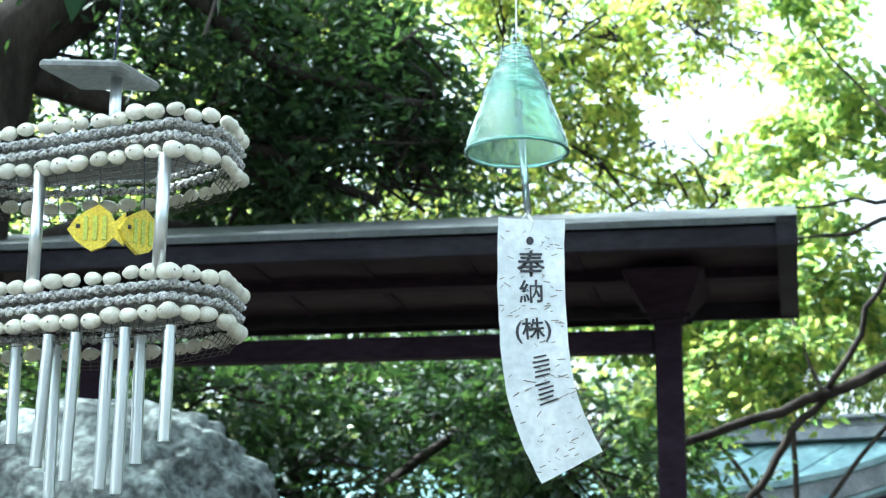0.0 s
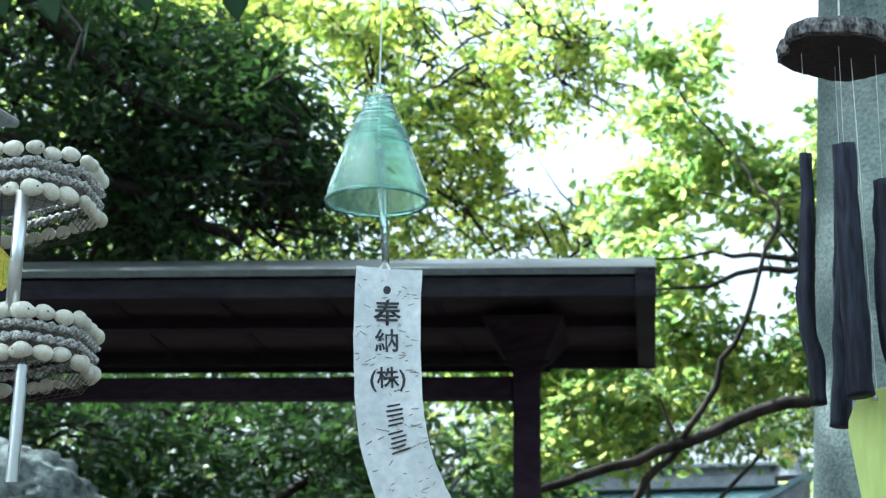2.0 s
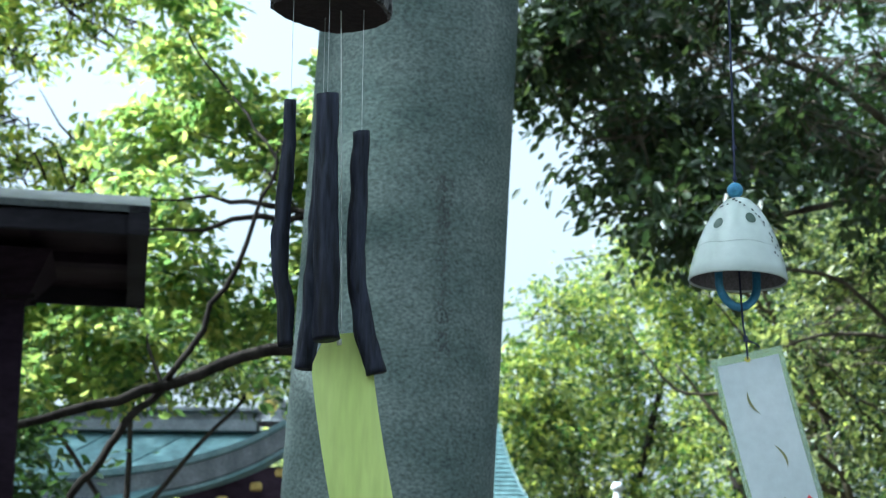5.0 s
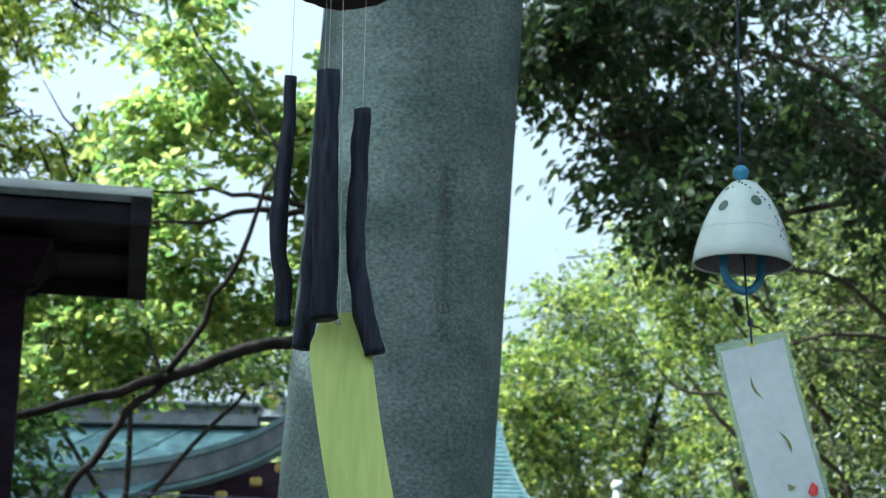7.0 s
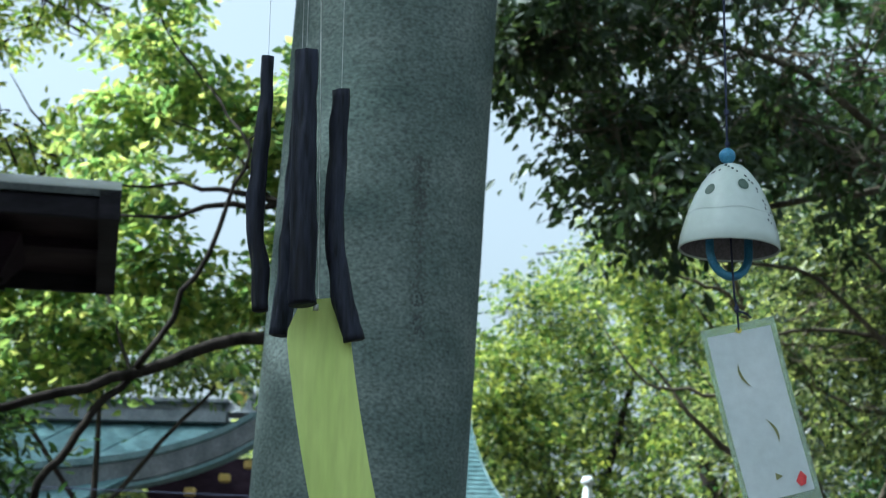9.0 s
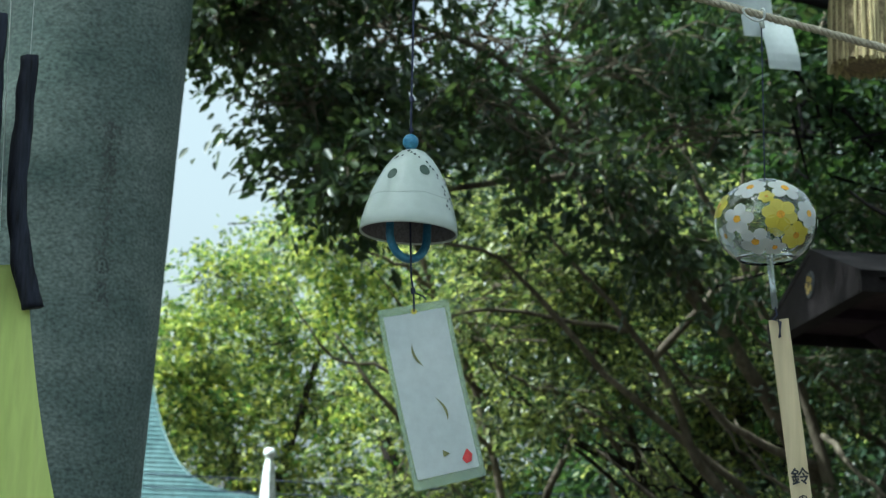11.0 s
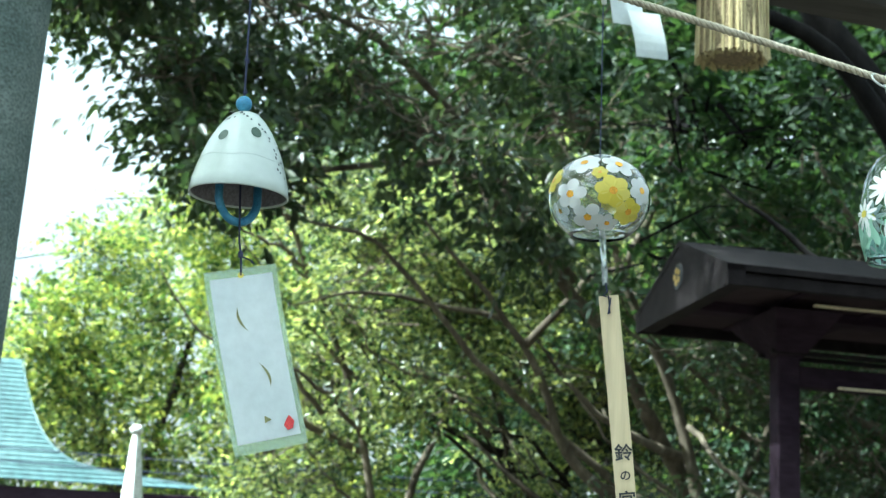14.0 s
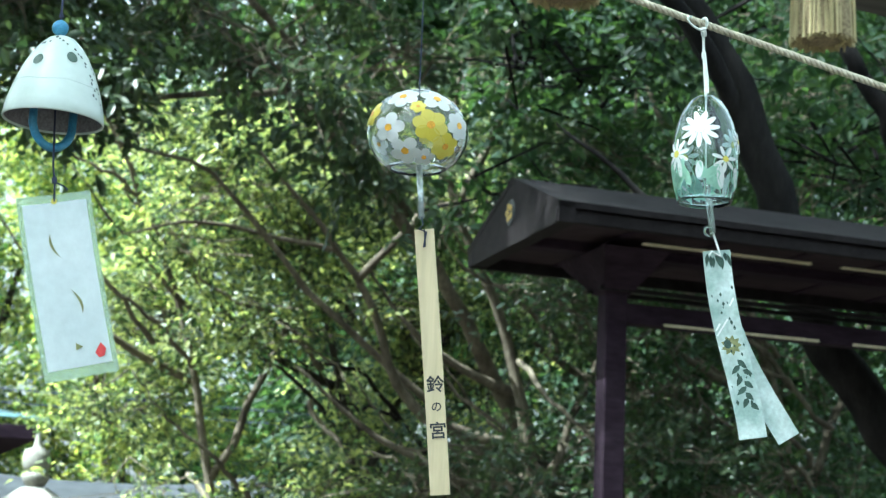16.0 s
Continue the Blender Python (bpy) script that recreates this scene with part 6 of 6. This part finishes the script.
opr = [(0.0016, 0.054), (0.008, 0.0525), (0.0155, 0.047), (0.0215, 0.038), (0.0265, 0.026), (0.0298, 0.012), (0.0314, -0.004), (0.0312, -0.017), (0.029, -0.032), (0.026, -0.045), (0.0245, -0.0505)]
prof = opr + [(r - 0.0014, z + (0.0006 if i == 0 else -0.0006)) for i, (r, z) in enumerate(opr[::-1])]
bm = revolve(prof, 52, True)
bmesh.ops.translate(bm, verts=bm.verts[:], vec=oc)
obody = part("bell_body", bm, G_AQUA, ob_, "pale aqua blown glass", smooth=True)


def on_oval(lon, z, k=0.0004):
    r = float(np.interp(z, [q[1] for q in opr[::-1]], [q[0] for q in opr[::-1]])) + k
    a = radians(lon - AZO)
    return oc + Vector((r * math.sin(a), -r * math.cos(a), z))


opl = lambda lon, lat: on_oval(lon, lat / 1800, 0.0009)
opl2 = lambda lon, lat: on_oval(lon, lat / 1800, 0.0015)
for i, (lon, z, rad, n) in enumerate(((-8, 0.014, 32, 11), (-52, -0.008, 26, 9), (38, -0.014, 22, 7), (120, 0.01, 28, 10), (-140, 0.0, 26, 9), (170, -0.02, 24, 8), (75, 0.006, 18, 8))):
    flower(obody, opl, opl2, lon, z * 1800, n, rad, M_WPAINT, M_WPAINT if i == 0 else M_YPAINT, 60 + i, 0.44, 0.15, "white painted flower")
rg = random.Random(31)
for i in range(34):
    bm = bmesh.new()
    lon, z = rg.uniform(-175, 180), rg.uniform(-0.037, -0.022)
    disc_on(bm, opl, lon, z * 1800, rg.uniform(13, 21), rg.uniform(3.5, 6.5), math.pi / 2 + rg.uniform(-0.6, 0.6), 8)
    part("painted_leaf", bm, rg.choice((M_GPAINT, M_GPAINT, M_WPAINT)), obody)
for i in range(10):
    lon = -90 + 18 * i
    part("painted_stem", tubes(([on_oval(lon + rg.uniform(-4, 4), -0.048 + 0.006 * k, 0.0002) for k in range(7)], 0.0005), seg=4), M_GPAINT, obody)
part("clapper_rod", tubes(([oc + Vector((0.001, 0, -0.026)), oc + Vector((0.009, 0, -0.078))], 0.003), seg=14), G_ROD, ob_, "clear glass clapper rod", smooth=True)
part("glass_bead", tubes(([oc + Vector((0.0035 + 0.0045 * math.cos(a), -0.002, -0.077 + 0.0045 * math.sin(a))) for a in (2 * math.pi * i / 14 for i in range(15))], 0.0012), seg=6), G_AQUA, ob_, smooth=True)
part("hanging_cord", tubes(([(0, 0, 0), (0.001, 0, -0.03), oc + Vector((0, 0, 0.05))], 0.0013), ([(0.0015, -0.001, -0.032), (0.004, -0.002, -0.055), (0.0045, -0.002, -0.068)], 0.0015), ([(0.001, 0, -0.028), (0.0013, 0, -0.034)], 0.0024), ([oc + Vector((0, 0, 0.05)), oc + Vector((0.001, 0, -0.026))], 0.0008), seg=6), M_WCORD, ob_)
part("tag_cord", tubes(([oc + Vector(q) for q in ((0.009, 0, -0.077), (0.013, -0.002, -0.09), (0.016, -0.003, -0.1), (0.006, -0.004, -0.096), (0.004, -0.003, -0.1))], 0.0011), seg=5), M_WCORD, ob_)
loop_knot(ob_, M_WCORD, 0.0014)
s1 = Strip(oc + Vector((0.013, 0.0, -0.094)), 0.178, 0.0255, [5, 9, 14, 15, 13, 8], -0.5, -0.001)
t1 = part("printed_tag", s1.mesh(0.0006), M_PRINTED, ob_, "pale printed paper tag with dark green leaves")
s2 = Strip(oc + Vector((0.034, 0.006, -0.168)), 0.112, 0.0215, [19, 28, 31, 32], -0.5, 0.001)
t2 = part("printed_tag", s2.mesh(0.0006), M_PRINTED, ob_, "plain pale fork of the paper tag")


def leaf_outline(x, y, length, width, lean):
    """A pointed leaf from its stalk at (x, y), hanging at an angle from plumb."""
    edge = [(0, 0), (0.5, 0.3), (0.42, 0.6), (0.18, 0.85), (0, 1), (-0.18, 0.85), (-0.42, 0.6), (-0.5, 0.3)]
    return [(x + width * a * math.cos(lean) + length * b * math.sin(lean), y - width * a * math.sin(lean) + length * b * math.cos(lean)) for a, b in edge]


for i in range(8):
    part("leaf_print", s1.patch(leaf_outline(-0.0085 + 0.0026 * i, 0.002 + 0.002 * (i % 3), rg.uniform(0.009, 0.014), 0.0036, rg.uniform(-0.25, 0.3))), M_LEAFPRINT, t1)
for i in range(9):
    y = 0.104 + 0.0052 * i
    part("leaf_print", s1.patch(leaf_outline(0.001 + 0.0012 * (i % 3), y, rg.uniform(0.009, 0.0125), 0.0052, (-1) ** i * rg.uniform(0.5, 1.1))), M_LEAFPRINT, t1)
for i in range(9):
    a = 2 * math.pi * i / 9
    part("petal_print", s1.patch(leaf_outline(-0.001 + 0.0012 * math.sin(a), 0.09 + 0.0012 * math.cos(a), 0.0085, 0.005, a)), M_GRASS, t1, "olive printed petal")
part("flower_print", s1.patch([(-0.004 + 0.0035 * math.cos(q), 0.088 + 0.0045 * math.sin(q)) for q in (2 * math.pi * k / 9 for k in range(9))], 0.0011), M_LEAFPRINT, t1, "dark printed flower centre")
for i in range(26):
    y, x, l = rg.uniform(0.03, 0.15), rg.uniform(-0.011, 0.011), rg.uniform(0.0006, 0.0016)
    part("leaf_print", s1.patch([(x - l, y), (x, y - l * 2), (x + l, y), (x, y + l * 2)]), M_LEAFPRINT, t1)
part("white_line", s1.patch([(-0.012, 0.073), (-0.011, 0.0745), (0.011, 0.0475), (0.010, 0.046)]), M_WPAINT, t1)
part("white_line", s1.patch([(-0.012, 0.078), (-0.011, 0.0795), (0.002, 0.066), (0.001, 0.0645)]), M_WPAINT, t1)

# next bell along the rope, only its edge in view
nx = 1.155
nbell = chime("teal_glass_bell", nx, "small dark teal glass bell on a white cord")
no = nbell.location
bm = revolve([(0.002, 0.07), (0.015, 0.064), (0.027, 0.045), (0.034, 0.02), (0.036, 0.0), (0.0345, 0.0), (0.0325, 0.02), (0.0255, 0.044), (0.014, 0.0625), (0.002, 0.0685)], 40, True)
bmesh.ops.translate(bm, verts=bm.verts[:], vec=Vector((nx, 1.5, 1.795)) - no)
part("bell_body", bm, G_GREEN, nbell, "teal blown glass", smooth=True)
part("hanging_cord", tubes(([(0, 0, 0), Vector((nx, 1.5, 1.864)) - no], 0.0009), seg=5), M_WCORD, nbell)
loop_knot(nbell, M_WCORD)
